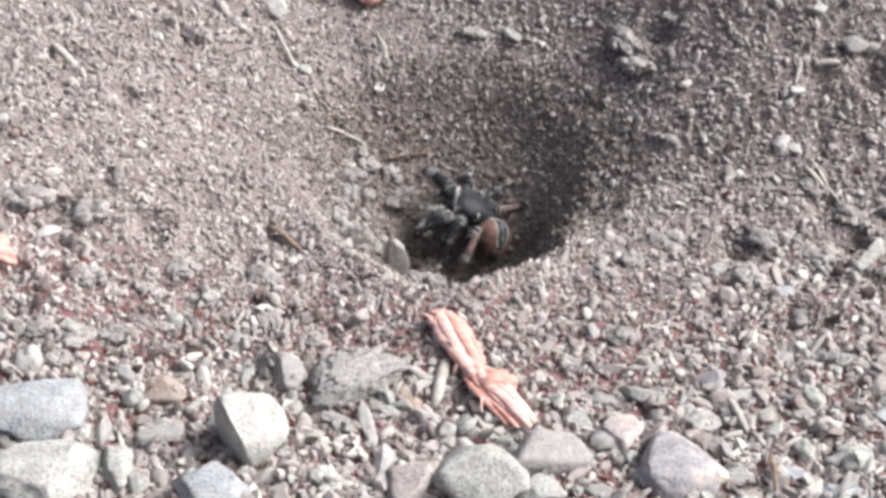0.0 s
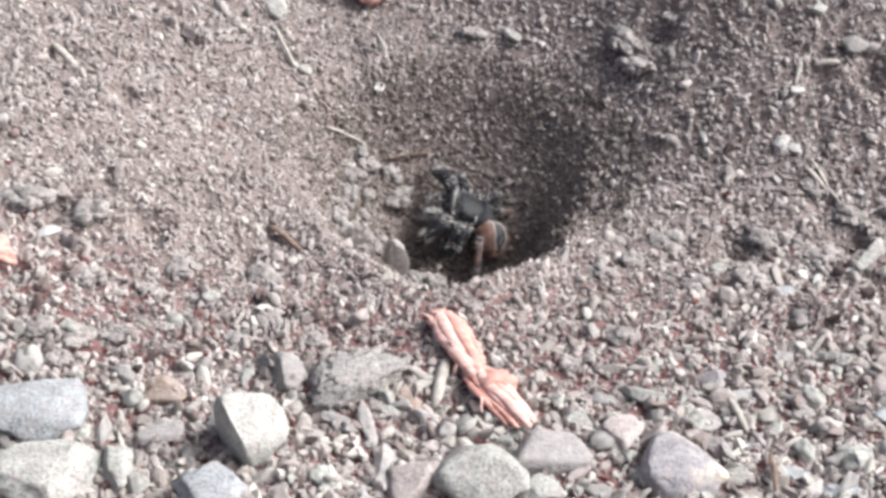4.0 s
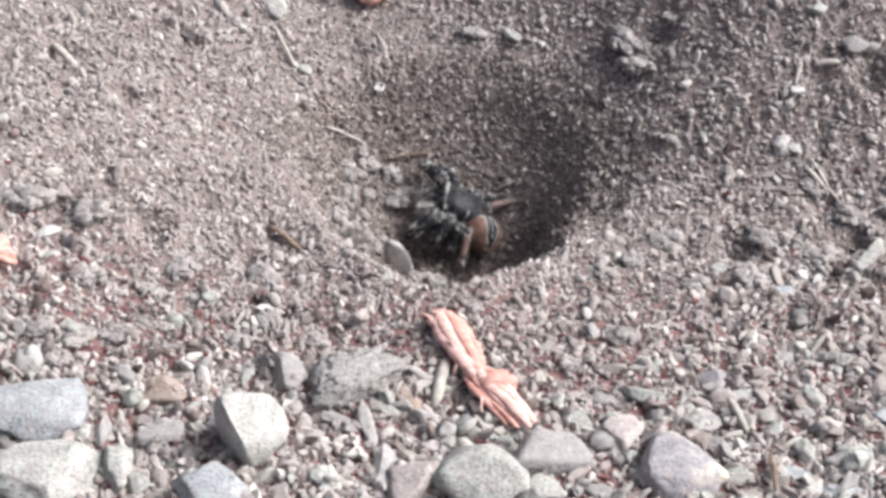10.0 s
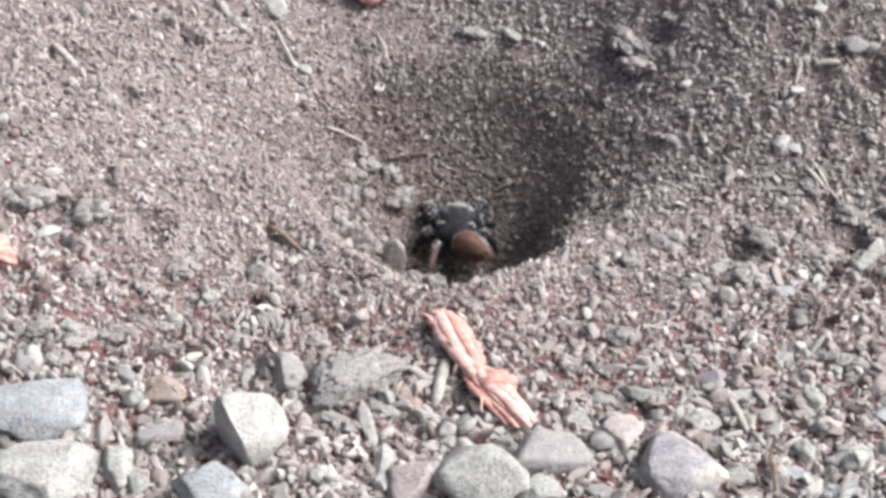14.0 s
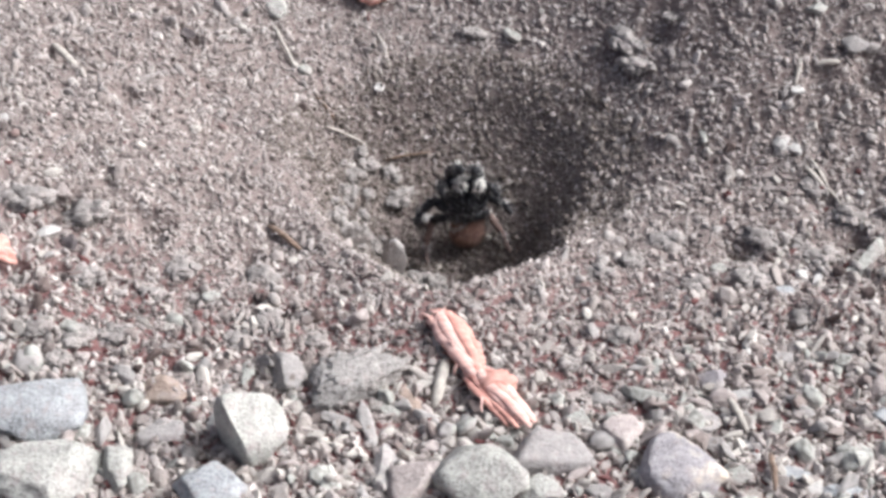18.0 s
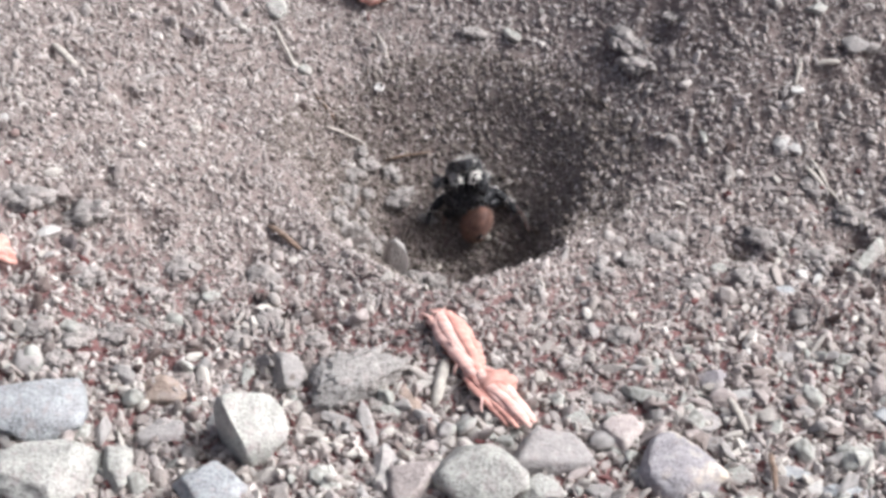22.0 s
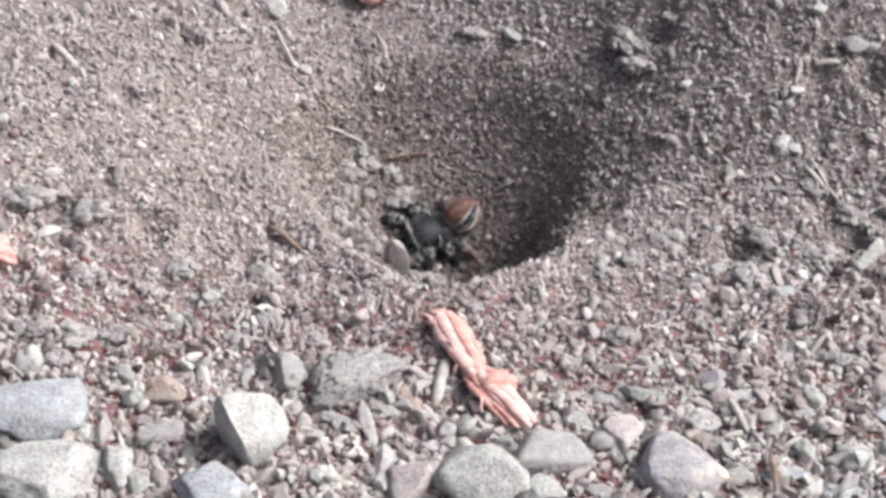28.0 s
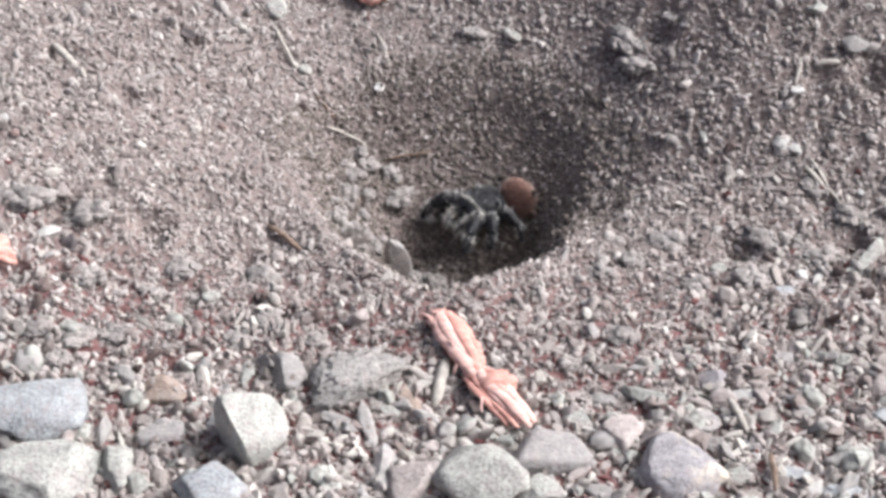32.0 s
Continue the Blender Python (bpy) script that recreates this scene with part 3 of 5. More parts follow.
stone("quartz_chip", "small white quartz chip on the sand", "pebble", "white", 41.73, 18.89, (2.04, 1.74, 0.92), 54, 9, 466, 0.3, form_level=3)
stone("pebble", "pale angular pebble lying in the gravel", "pebble", "pale", 30.90, 16.78, (3.77, 1.16, 0.71), 87, 0, 473, 0.3, form_level=3)
stone("quartz_chip", "small white quartz chip on the sand", "pebble", "white", 31.77, -17.76, (2.85, 1.08, 0.66), 87, 6, 480, 0.3, form_level=3)
stone("stone", "long pale flake of stone on the sand", "stone", "pale", 47.21, -2.76, (7.44, 1.99, 1.07), 58, -8, 487, 0.3, form_level=4)
stone("pebble", "pale angular pebble lying in the gravel", "pebble", "pale", 45.02, -4.83, (2.89, 1.68, 0.94), 70, 4, 494, 0.3, form_level=3)
stone("quartz_chip", "small white quartz chip on the sand", "pebble", "white", 40.54, 17.53, (1.75, 1.15, 0.58), -8, -5, 501, 0.3, form_level=3)
stone("stone", "pale angular stone lying in the gravel", "stone", "pale", -5.66, -26.32, (3.48, 1.77, 0.91), -33, 9, 508, 0.3, form_level=3)
stone("stone", "grey stone lying in the gravel", "stone", "grey", -5.64, -35.21, (7.13, 2.36, 1.42), 85, 0, 515, 0.3, form_level=4)
stone("stone", "tan weathered stone lying in the gravel", "stone", "tan", -2.81, -25.77, (6.80, 2.28, 1.27), -69, 6, 522, 0.3, form_level=4)
stone("stone", "thin pale flake of stone", "stone", "pale", 3.72, -29.21, (3.75, 1.21, 0.62), 31, -8, 529, 0.3, form_level=3)
stone("stone", "grey stone lying in the gravel", "stone", "grey", -7.68, -28.73, (6.33, 1.79, 1.04), -79, 4, 536, 0.3, form_level=4)
stone("pebble", "pale angular pebble lying in the gravel", "pebble", "pale", 7.02, -30.06, (1.92, 1.76, 0.90), 16, -5, 543, 0.3, form_level=3)
stone("stone", "grey stone lying in the gravel", "stone", "grey", -10.34, -27.59, (4.07, 1.65, 0.84), -8, 9, 550, 0.3, form_level=4)
stone("quartz_chip", "small white quartz chip on the sand", "pebble", "white", -1.23, -31.56, (2.00, 1.21, 0.62), -8, 0, 557, 0.3, form_level=3)
stone("stone", "grey stone lying in the gravel", "stone", "grey", -32.10, -22.39, (4.14, 2.38, 1.23), -37, 6, 564, 0.3, form_level=3)
clod("crumbly grey-brown clod of earth", 5.65, -18.95, (3.25, 2.13, 0.96), 70, -8, 571, 0.42)
clod("crumbly grey-brown clod of earth", -41.48, -22.52, (3.32, 2.28, 0.97), 54, 4, 578, 0.42)
stone("pebble", "grey pebble lying in the gravel", "pebble", "grey", -10.51, -37.62, (3.11, 1.74, 1.00), 77, -5, 585, 0.3, form_level=3)
stone("stone", "grey stone lying in the gravel", "stone", "grey", 14.90, -38.34, (3.23, 1.97, 1.00), 0, 9, 592, 0.3, form_level=3)
stone("pebble", "pale angular pebble lying in the gravel", "pebble", "pale", 40.78, -20.14, (2.84, 1.23, 0.73), 84, 0, 599, 0.3, form_level=3)
stone("pebble", "pale angular pebble lying in the gravel", "pebble", "pale", 38.16, -19.71, (3.90, 1.18, 0.66), -70, 6, 606, 0.3, form_level=3)
stone("pebble", "pale angular pebble lying in the gravel", "pebble", "pale", 34.67, -21.64, (2.97, 1.17, 0.65), -70, -8, 613, 0.3, form_level=3)
stone("pebble", "grey pebble lying in the gravel", "pebble", "grey", 36.17, -26.97, (1.74, 1.39, 0.71), -16, 4, 620, 0.3, form_level=3)
stone("pebble", "tan weathered stone lying in the gravel", "pebble", "tan", 24.57, -36.94, (2.87, 2.24, 1.15), 31, -5, 627, 0.3, form_level=3)
stone("clod", "crumbly grey-brown clod of earth", "clod", "earth", -9.79, 41.42, (1.32, 1.07, 0.48), 0, 9, 634, 0.42, form_level=3)
stone("quartz_chip", "small white quartz chip on the sand", "pebble", "white", -49.47, 9.80, (2.09, 1.28, 0.66), 31, 0, 641, 0.3, form_level=3)
stone("quartz_chip", "small white quartz chip on the sand", "pebble", "white", -41.92, 3.82, (0.98, 0.68, 0.36), -54, 6, 648, 0.3, form_level=3)
clod("crumbly grey-brown clod of earth", -14.78, -12.05, (2.47, 1.72, 0.72), -43, -8, 655, 0.42)
clod("crumbly grey-brown clod of earth", -18.24, -13.79, (4.47, 2.80, 1.18), -49, 4, 662, 0.42)
stone("pebble", "pale angular pebble lying in the gravel", "pebble", "pale", 8.71, 37.31, (4.82, 2.10, 1.17), -70, -5, 669, 0.3, form_level=3)
clod("crumbly grey-brown clod of earth", -10.75, -21.03, (2.54, 2.32, 0.95), 0, 9, 676, 0.42)
stone("pebble", "pale angular pebble lying in the gravel", "pebble", "pale", -39.12, -16.67, (1.80, 1.61, 0.82), 0, 0, 683, 0.3, form_level=3)
clod("crumbly grey-brown clod of earth", 40.28, 0.92, (3.11, 2.18, 0.92), 43, 6, 690, 0.42)
stone("pebble", "pale angular pebble lying in the gravel", "pebble", "pale", 22.06, -19.93, (2.52, 1.29, 0.72), 70, -8, 697, 0.3, form_level=3)
stone("pebble", "tan weathered stone lying in the gravel", "pebble", "tan", -28.48, -18.62, (1.30, 1.29, 0.66), 0, 4, 704, 0.3, form_level=3)
stone("pebble", "grey pebble lying in the gravel", "pebble", "grey", -22.30, -22.80, (1.97, 1.83, 0.93), 0, -5, 711, 0.3, form_level=3)
clod("crumbly grey-brown clod of earth", 4.77, 38.31, (4.83, 2.95, 1.21), 0, 9, 718, 0.42)
stone("pebble", "dark stone lying in sandy soil", "pebble", "dark", -32.10, 34.14, (3.30, 1.99, 1.05), -54, 0, 725, 0.3, form_level=3)
clod("crumbly grey-brown clod of earth", 28.60, 32.34, (4.08, 2.44, 1.01), 31, 6, 732, 0.42)
clod("crumbly grey-brown clod of earth", -38.94, -1.81, (4.95, 4.31, 1.77), 0, -8, 739, 0.42)
clod("crumbly grey-brown clod of earth", -45.16, -1.65, (5.77, 4.33, 1.78), 16, 4, 746, 0.42)
clod("crumbly grey-brown clod of earth", -28.61, -6.23, (4.46, 3.80, 1.57), -31, -5, 753, 0.42)
clod("crumbly grey-brown clod of earth", -19.51, -5.72, (4.48, 3.22, 1.35), -43, 9, 760, 0.42)
clod("crumbly grey-brown clod of earth", -38.29, -9.90, (4.32, 3.68, 1.51), 16, 0, 767, 0.42)
clod("crumbly grey-brown clod of earth", -45.34, -10.91, (3.55, 3.33, 1.37), 0, 6, 774, 0.42)
clod("crumbly grey-brown clod of earth", -34.16, -17.02, (4.67, 3.36, 1.38), -16, -8, 781, 0.42)
clod("crumbly grey-brown clod of earth", -31.49, -10.27, (3.38, 2.64, 1.08), 0, 4, 788, 0.42)
clod("crumbly grey-brown clod of earth", -21.69, -15.97, (3.55, 3.14, 1.30), 31, -5, 795, 0.42)
clod("crumbly grey-brown clod of earth", -26.89, -12.07, (2.79, 2.43, 1.00), 0, 9, 802, 0.42)
clod("crumbly grey-brown clod of earth", -39.73, -20.62, (3.56, 2.83, 1.17), -31, 0, 809, 0.42)
clod("crumbly grey-brown clod of earth", 42.95, 8.97, (4.39, 3.05, 1.31), -54, 6, 816, 0.42)
clod("crumbly grey-brown clod of earth", 46.25, 4.66, (3.97, 3.42, 1.44), -43, -8, 823, 0.42)
clod("crumbly grey-brown clod of earth", 42.17, -1.26, (4.21, 3.42, 1.40), 0, 4, 830, 0.42)
clod("crumbly grey-brown clod of earth", 27.59, -6.74, (3.43, 2.96, 1.22), 16, -5, 837, 0.42)
clod("crumbly grey-brown clod of earth", 21.21, -2.14, (3.43, 3.01, 1.23), 0, 9, 844, 0.42)
clod("crumbly grey-brown clod of earth", 17.36, -4.49, (3.28, 2.45, 1.02), -31, 0, 851, 0.42)
clod("crumbly grey-brown clod of earth", 18.87, -15.27, (4.04, 2.86, 1.17), 0, 6, 858, 0.42)
clod("crumbly grey-brown clod of earth", 38.60, -11.85, (3.52, 2.75, 1.14), 31, -8, 865, 0.42)
clod("crumbly grey-brown clod of earth", 30.60, -12.37, (2.96, 2.42, 1.00), -16, 4, 872, 0.42)
clod("crumbly grey-brown clod of earth", -13.41, -15.25, (3.42, 2.67, 1.11), -31, -5, 879, 0.42)
clod("crumbly grey-brown clod of earth", 13.27, -19.40, (3.38, 2.43, 1.02), 43, 9, 886, 0.42)
# loose crumbs of earth on the bank beside the spider
crumb_rng = np.random.default_rng(77)
for n in range(26):
    far = n / 25
    wide = crumb_rng.uniform(1.3, 2.7)
    clod("small crumbly clod on the pit's bank", -14.0 + 7.2 * crumb_rng.random() + 1.5 * far, 8.5 + 17 * far + crumb_rng.uniform(-0.8, 0.8), (wide, wide * 0.85, wide * 0.6), 37 * n % 180, 0, 1200 + n, 0.38)

def small_pebbles():
    """Alike little stones lying about in the gravel."""
    rng = np.random.default_rng(31)
    kinds = ["pale", "pink", "grey", "pale", "pink", "pale", "grey", "white"]
    label = {"pale": "small pale angular pebble in the grit", "pink": "small pinkish pebble in the grit", "grey": "small grey pebble in the grit",
             "white": "small white quartz chip in the grit"}
    forms = []
    for k in range(16):
        v, f = rock_form(400 + k, 3, 9, 0.05, (0.3, 0.7))
        me = bpy.data.meshes.new("pebble")
        me.from_pydata((v * MM * 0.5).tolist(), [], f.tolist())
        me.polygons.foreach_set("use_smooth", np.full(len(f), True))
        me.materials.append(STONE[kinds[k % 8]])
        forms.append((me, kinds[k % 8]))
    n = 0
    while n < 300:
        y = rng.uniform(-44, 6)
        x = rng.uniform(-1, 1) * (50 + 0.26 * (y + 45))
        if rng.random() > float(coarseness(x, y)) ** 2.4 or math.hypot(x - PIT_X, y - PIT_Y) < 19 or (abs(x - 4.5) < 6 and -27 < y < -11):
            continue
        me, kind_of = forms[rng.integers(0, 16)]
        s = rng.uniform(1.2, 3.0) * (0.6 if kind_of == "white" else 1.0)
        ob = new("pebble", me)
        ob.matrix_world = pose(x * MM, y * MM, (float(height(x, y)) + 0.18 * s) * MM, *rng.uniform(-40, 40, 2), rng.uniform(0, 360)) @ Matrix.Diagonal(
            (s * rng.uniform(0.9, 1.6), s * rng.uniform(0.7, 1.1), s * rng.uniform(0.6, 0.9), 1))
        tagged(ob, label[kind_of], "pebble", "pebbles in the gravel")
        n += 1


small_pebbles()


# ---- dry plant litter ----
def egg(centre, radii, level=4, taper=0.0):
    bm = bmesh.new()
    bmesh.ops.create_icosphere(bm, subdivisions=level, radius=1.0)
    for p in bm.verts:
        k = 1 - taper * p.co.x
        p.co = Vector((centre[0] + p.co.x * radii[0], centre[1] + p.co.y * radii[1] * k, centre[2] + p.co.z * radii[2] * k)) * MM
    return bm


def rod(bm, path, radii, sides=7, squash=1.0, seed=0):
    """A tapering, slightly knobbly rod along a path (mm) added to bm."""
    rng = np.random.default_rng(seed)
    rings = []
    pts = [Vector(p) for p in path]
    for i, p in enumerate(pts):
        way = (pts[min(i + 1, len(pts) - 1)] - pts[max(i - 1, 0)]).normalized()
        side = way.cross(Vector((0, 0, 1)))
        side = side.normalized() if side.length > 1e-4 else Vector((1, 0, 0))
        over = side.cross(way).normalized()
        ring = []
        for k in range(sides):
            a = 2 * math.pi * k / sides
            w = radii[i] * (1 + rng.uniform(-0.1, 0.1))
            ring.append(bm.verts.new((p + side * math.cos(a) * w + over * math.sin(a) * w * squash) * MM))
        rings.append(ring)
    for a, b in zip(rings, rings[1:]):
        for k in range(sides):
            bm.faces.new((a[k], a[(k + 1) % sides], b[(k + 1) % sides], b[k]))
    bm.faces.new(rings[0][::-1])
    bm.faces.new(rings[-1])
    return bm


def bent(a, b, n, bow, seed):
    """A wavering line of n points from a to b that bows upwards."""
    rng = np.random.default_rng(seed)
    a, b = np.array(a, float), np.array(b, float)
    out = []
    for k in range(n):
        s = k / (n - 1)
        p = a + (b - a) * s + rng.normal(size=3) * bow * 0.12 * (0 < k < n - 1)
        p[2] += 4 * bow * s * (1 - s)
        out.append(p)
    return out


def straw(name, label, category, material, a, b, thick, bow=0.3, seed=0, lift=0.25):
    """A thin stick or fibre lying on the ground from a to b (x, y in mm)."""
    pa, pb = (*a, float(height(*a)) + lift), (*b, float(height(*b)) + lift)
    bm = rod(bmesh.new(), bent(pa, pb, 7, bow, seed), [thick / 2 * k for k in (0.7, 1, 1.05, 0.95, 1, 0.85, 0.5)], 7, 0.8, seed)
    return tagged(part(name, bm, material), label, category)

straw("twig", "short brown twig on the sand", "twig", TWIG, (-19.73, 2.54), (-15.91, -1.45), 0.75, 0.2, 1, 0.35)
straw("plant_fibre", "bleached plant fibre on the slope", "fibre", STRAW, (-8.44, 39.51), (-6.59, 33.93), 0.4, 0.3, 2, 0.25)
straw("plant_fibre", "thin dark root fibre across the pit wall", "fibre", TWIG, (-7.41, 25.64), (-1.57, 26.98), 0.4, 0.3, 3, 0.25)
straw("straw", "flat bleached straw half buried in grit", "straw", STRAW, (0.41, -19.32), (-0.92, -25.70), 1.3, 0.3, 4, 0.4)
straw("plant_fibre", "thin bleached sliver among the stones", "fibre", STRAW, (28.70, -26.25), (30.07, -30.68), 0.75, 0.3, 5, 1.0)
straw("straw", "short pale straw on the sand", "straw", STRAW, (42.46, 22.10), (41.40, 19.11), 0.6, 0.2, 6, 0.25)
straw("straw", "flat pale straw lying in loose soil", "straw", STRAW, (43.93, 21.51), (46.84, 21.16), 0.9, 0.2, 7, 0.25)
straw("plant_fibre", "bleached plant fibre on loose soil", "fibre", STRAW, (42.16, 11.09), (44.28, 7.91), 0.7, 0.3, 9, 0.25)
straw("plant_fibre", "fine brown root fibre on the slope", "fibre", TWIG, (-15.76, 28.24), (-13.01, 27.09), 0.4, 0.3, 10, 0.25)
straw("plant_fibre", "bleached plant fibre on the slope", "fibre", STRAW, (-14.69, 25.70), (-9.54, 26.63), 0.45, 0.3, 11, 0.25)
straw("plant_fibre", "pale curved root fibre on loose soil", "fibre", STRAW, (42.75, 12.02), (44.70, 8.21), 0.42, 0.3, 13, 0.2)
straw("plant_fibre", "pale curved root fibre on loose soil", "fibre", STRAW, (44.60, 8.40), (45.71, 6.05), 0.36, 0.2, 14, 0.2)
straw("twig", "reddish-brown stem among the stones", "twig", TWIG, (31.90, -33.53), (31.62, -38.48), 0.6, 0.5, 15, 0.8)
straw("plant_fibre", "pale thin root fibre on the slope", "fibre", STRAW, (-21.60, 38.20), (-18.60, 31.50), 0.5, 0.4, 16, 0.3)
straw("straw", "pale straw lying beside a clod", "straw", STRAW, (-46.72, 25.29), (-43.05, 20.86), 1.0, 0.3, 12, 0.25)


def bark_piece(a, b, c, width, name="bark_sliver", seed=0):
    """A curled salmon-coloured piece of bark in two joined bundles of strips, lying from a over b to c (mm)."""
    rng = np.random.default_rng(seed)
    za, zb, zc = (float(height(*p)) for p in (a, b, c))
    a, b, c = Vector((*a, za + 0.8)), Vector((*b, zb + 1.1)), Vector((*c, zc + 0.7))
    root = tagged(new(name), "curled salmon-pink sliver of fibrous bark on the sand", "bark")
    up = Vector((0, 0, 1))
    side = (c - a).cross(up).normalized()
    for p, q, n, w in ((a, b, 7, 0.85), (b, c, 7, 0.9)):
        for k in range(n):
            u = (k + 0.5) / n * 2 - 1
            o = lambda s: side * u * width * 0.52 * w * s + up * (0.55 * math.cos(u * 1.4) + rng.uniform(-0.12, 0.12)) * width * 0.5
            s0, s1 = rng.uniform(-0.1, 0.08), rng.uniform(0.88, 1.1)
            path = [p.lerp(q, s0) + o(0.95), p.lerp(q, s0 + 0.3) + o(1.12), p.lerp(q, 0.65) + o(1.0), p.lerp(q, s1) + o(0.55 if q is b else 1.05)]
            size = width * rng.uniform(0.1, 0.24)
            part("strip", rod(bmesh.new(), bent_through(path), [size * s * rng.uniform(0.8, 1.2) for s in (0.5, 0.9, 1, 1.1, 1, 0.95, 0.9, 0.7, 0.35)],
                              7, 0.55, k), FIBRE if rng.random() < 0.5 else BARK, root)
    for k in range(6):
        p, q = (a, b) if k % 2 else (b, c)
        s0 = rng.uniform(0, 0.7)
        e = p.lerp(q, s0) + side * width * rng.uniform(-0.5, 0.5) + up * 0.5
        g = p.lerp(q, s0 + rng.uniform(0.25, 0.4)) + side * width * rng.uniform(-0.9, 0.9) + up * rng.uniform(0.2, 1.0)
        part("fibre", rod(bmesh.new(), bent(e, g, 6, 0.4, k), [0.13, 0.15, 0.14, 0.12, 0.1, 0.04], 6, 0.7, k), FIBRE, root)
    for k in range(6):
        e = a.lerp(b, 0.12) + side * width * rng.uniform(-0.45, 0.45) + up * 0.5
        g = a.lerp(b, rng.uniform(-0.1, -0.03)) + side * width * rng.uniform(-0.65, 0.65) + up * rng.uniform(0.1, 1.1)
        part("fibre", rod(bmesh.new(), bent(e, g, 6, 0.3, 40 + k), [0.2, 0.22, 0.2, 0.17, 0.12, 0.04], 6, 0.6, k), FIBRE if k % 3 else BARK, root)
    for p, at, size in ((a, a.lerp(b, 0.1), 0.5), (b, b.lerp(c, 0.22) - side * width * 0.3, 0.62), (b, b, 0.42)):
        lump = egg((0, 0, 0), (size * width, size * width * 0.75, size * width * 0.6), 3)
        for v in lump.verts:
            v.co = v.co * (1 + 0.35 * noise.noise(v.co * 900) + 0.25 * noise.noise(v.co * 2200)) + (at + up * 0.25) * MM
        part("curl", lump, BARK if p is b else FIBRE, root)
    return root


def bent_through(p):
    """Nine points of a smooth line through four."""
    out = []
    for k in range(9):
        s = k / 8 * 3
        i = min(int(s), 2)
        q, f = [p[max(i - 1, 0)], p[i], p[i + 1], p[min(i + 2, 3)]], s - i
        out.append(0.5 * ((2 * q[1]) + (q[2] - q[0]) * f + (2 * q[0] - 5 * q[1] + 4 * q[2] - q[3]) * f * f + (3 * q[1] - q[0] - 3 * q[2] + q[3]) * f ** 3))
    return out


bark_piece((-0.24, -13.57), (3.71, -22.51), (8.20, -29.72), 3.4)
bark_piece((-12.12, 46.15), (-9.48, 43.74), (-6.20, 46.07), 3.0, seed=2)
bark_piece((-48.95, -11.82), (-47.24, -10.54), (-45.39, -9.88), 3.0, seed=3)

# ---- the spider ----
def bristles(n, seed, spot, length, lean=(0, 0, 0), thick=0.035):
    """Fine tapering hairs; spot(rng) gives a root and an outward direction (mm)."""
    rng = np.random.default_rng(seed)
    bm = bmesh.new()
    for _ in range(n):
        root, way = spot(rng)
        way = (Vector(way).normalized() + Vector(lean) + Vector(rng.normal(size=3)) * 0.3).normalized()
        side = way.orthogonal().normalized()
        over = way.cross(side)
        size = length * rng.uniform(0.55, 1.25)
        ring = [bm.verts.new((Vector(root) + (side * math.cos(a) + over * math.sin(a)) * thick) * MM) for a in (0, 2.1, 4.2)]
        tip = bm.verts.new((Vector(root) + way * size) * MM)
        for k in range(3):
            bm.faces.new((ring[k], ring[(k + 1) % 3], tip))
    return bm


def abdomen_point(s, a, grow=1.0):
    """A point of the abdomen's skin: s from 0 at the waist to 1 at the spinnerets, a round it (0 on the back)."""
    r = max(math.sin(math.pi * min(max(s, 0.0), 1.0) ** 0.86), 0.0) ** 0.62
    return Vector((-4.7 * s, math.sin(a) * r * 1.9 * grow, math.cos(a) * r * 1.52 * grow + 0.25 * math.sin(math.pi * s)))


def skin(s0, s1, a0, a1, grow, ns, na, closed=False):
    """A patch of the abdomen's skin, with a thin rim that beds it into what lies below."""
    bm = bmesh.new()
    g = [[bm.verts.new(abdomen_point(s0 + (s1 - s0) * i / ns, a0 + (a1 - a0) * k / na, grow) * MM) for k in range(na + (not closed))]
         for i in range(ns + 1)]
    m = len(g[0])
    for i in range(ns):
        for k in range(na):
            bm.faces.new((g[i][k], g[i + 1][k], g[i + 1][(k + 1) % m], g[i][(k + 1) % m]))
    bmesh.ops.remove_doubles(bm, verts=bm.verts, dist=2e-6)
    return bm


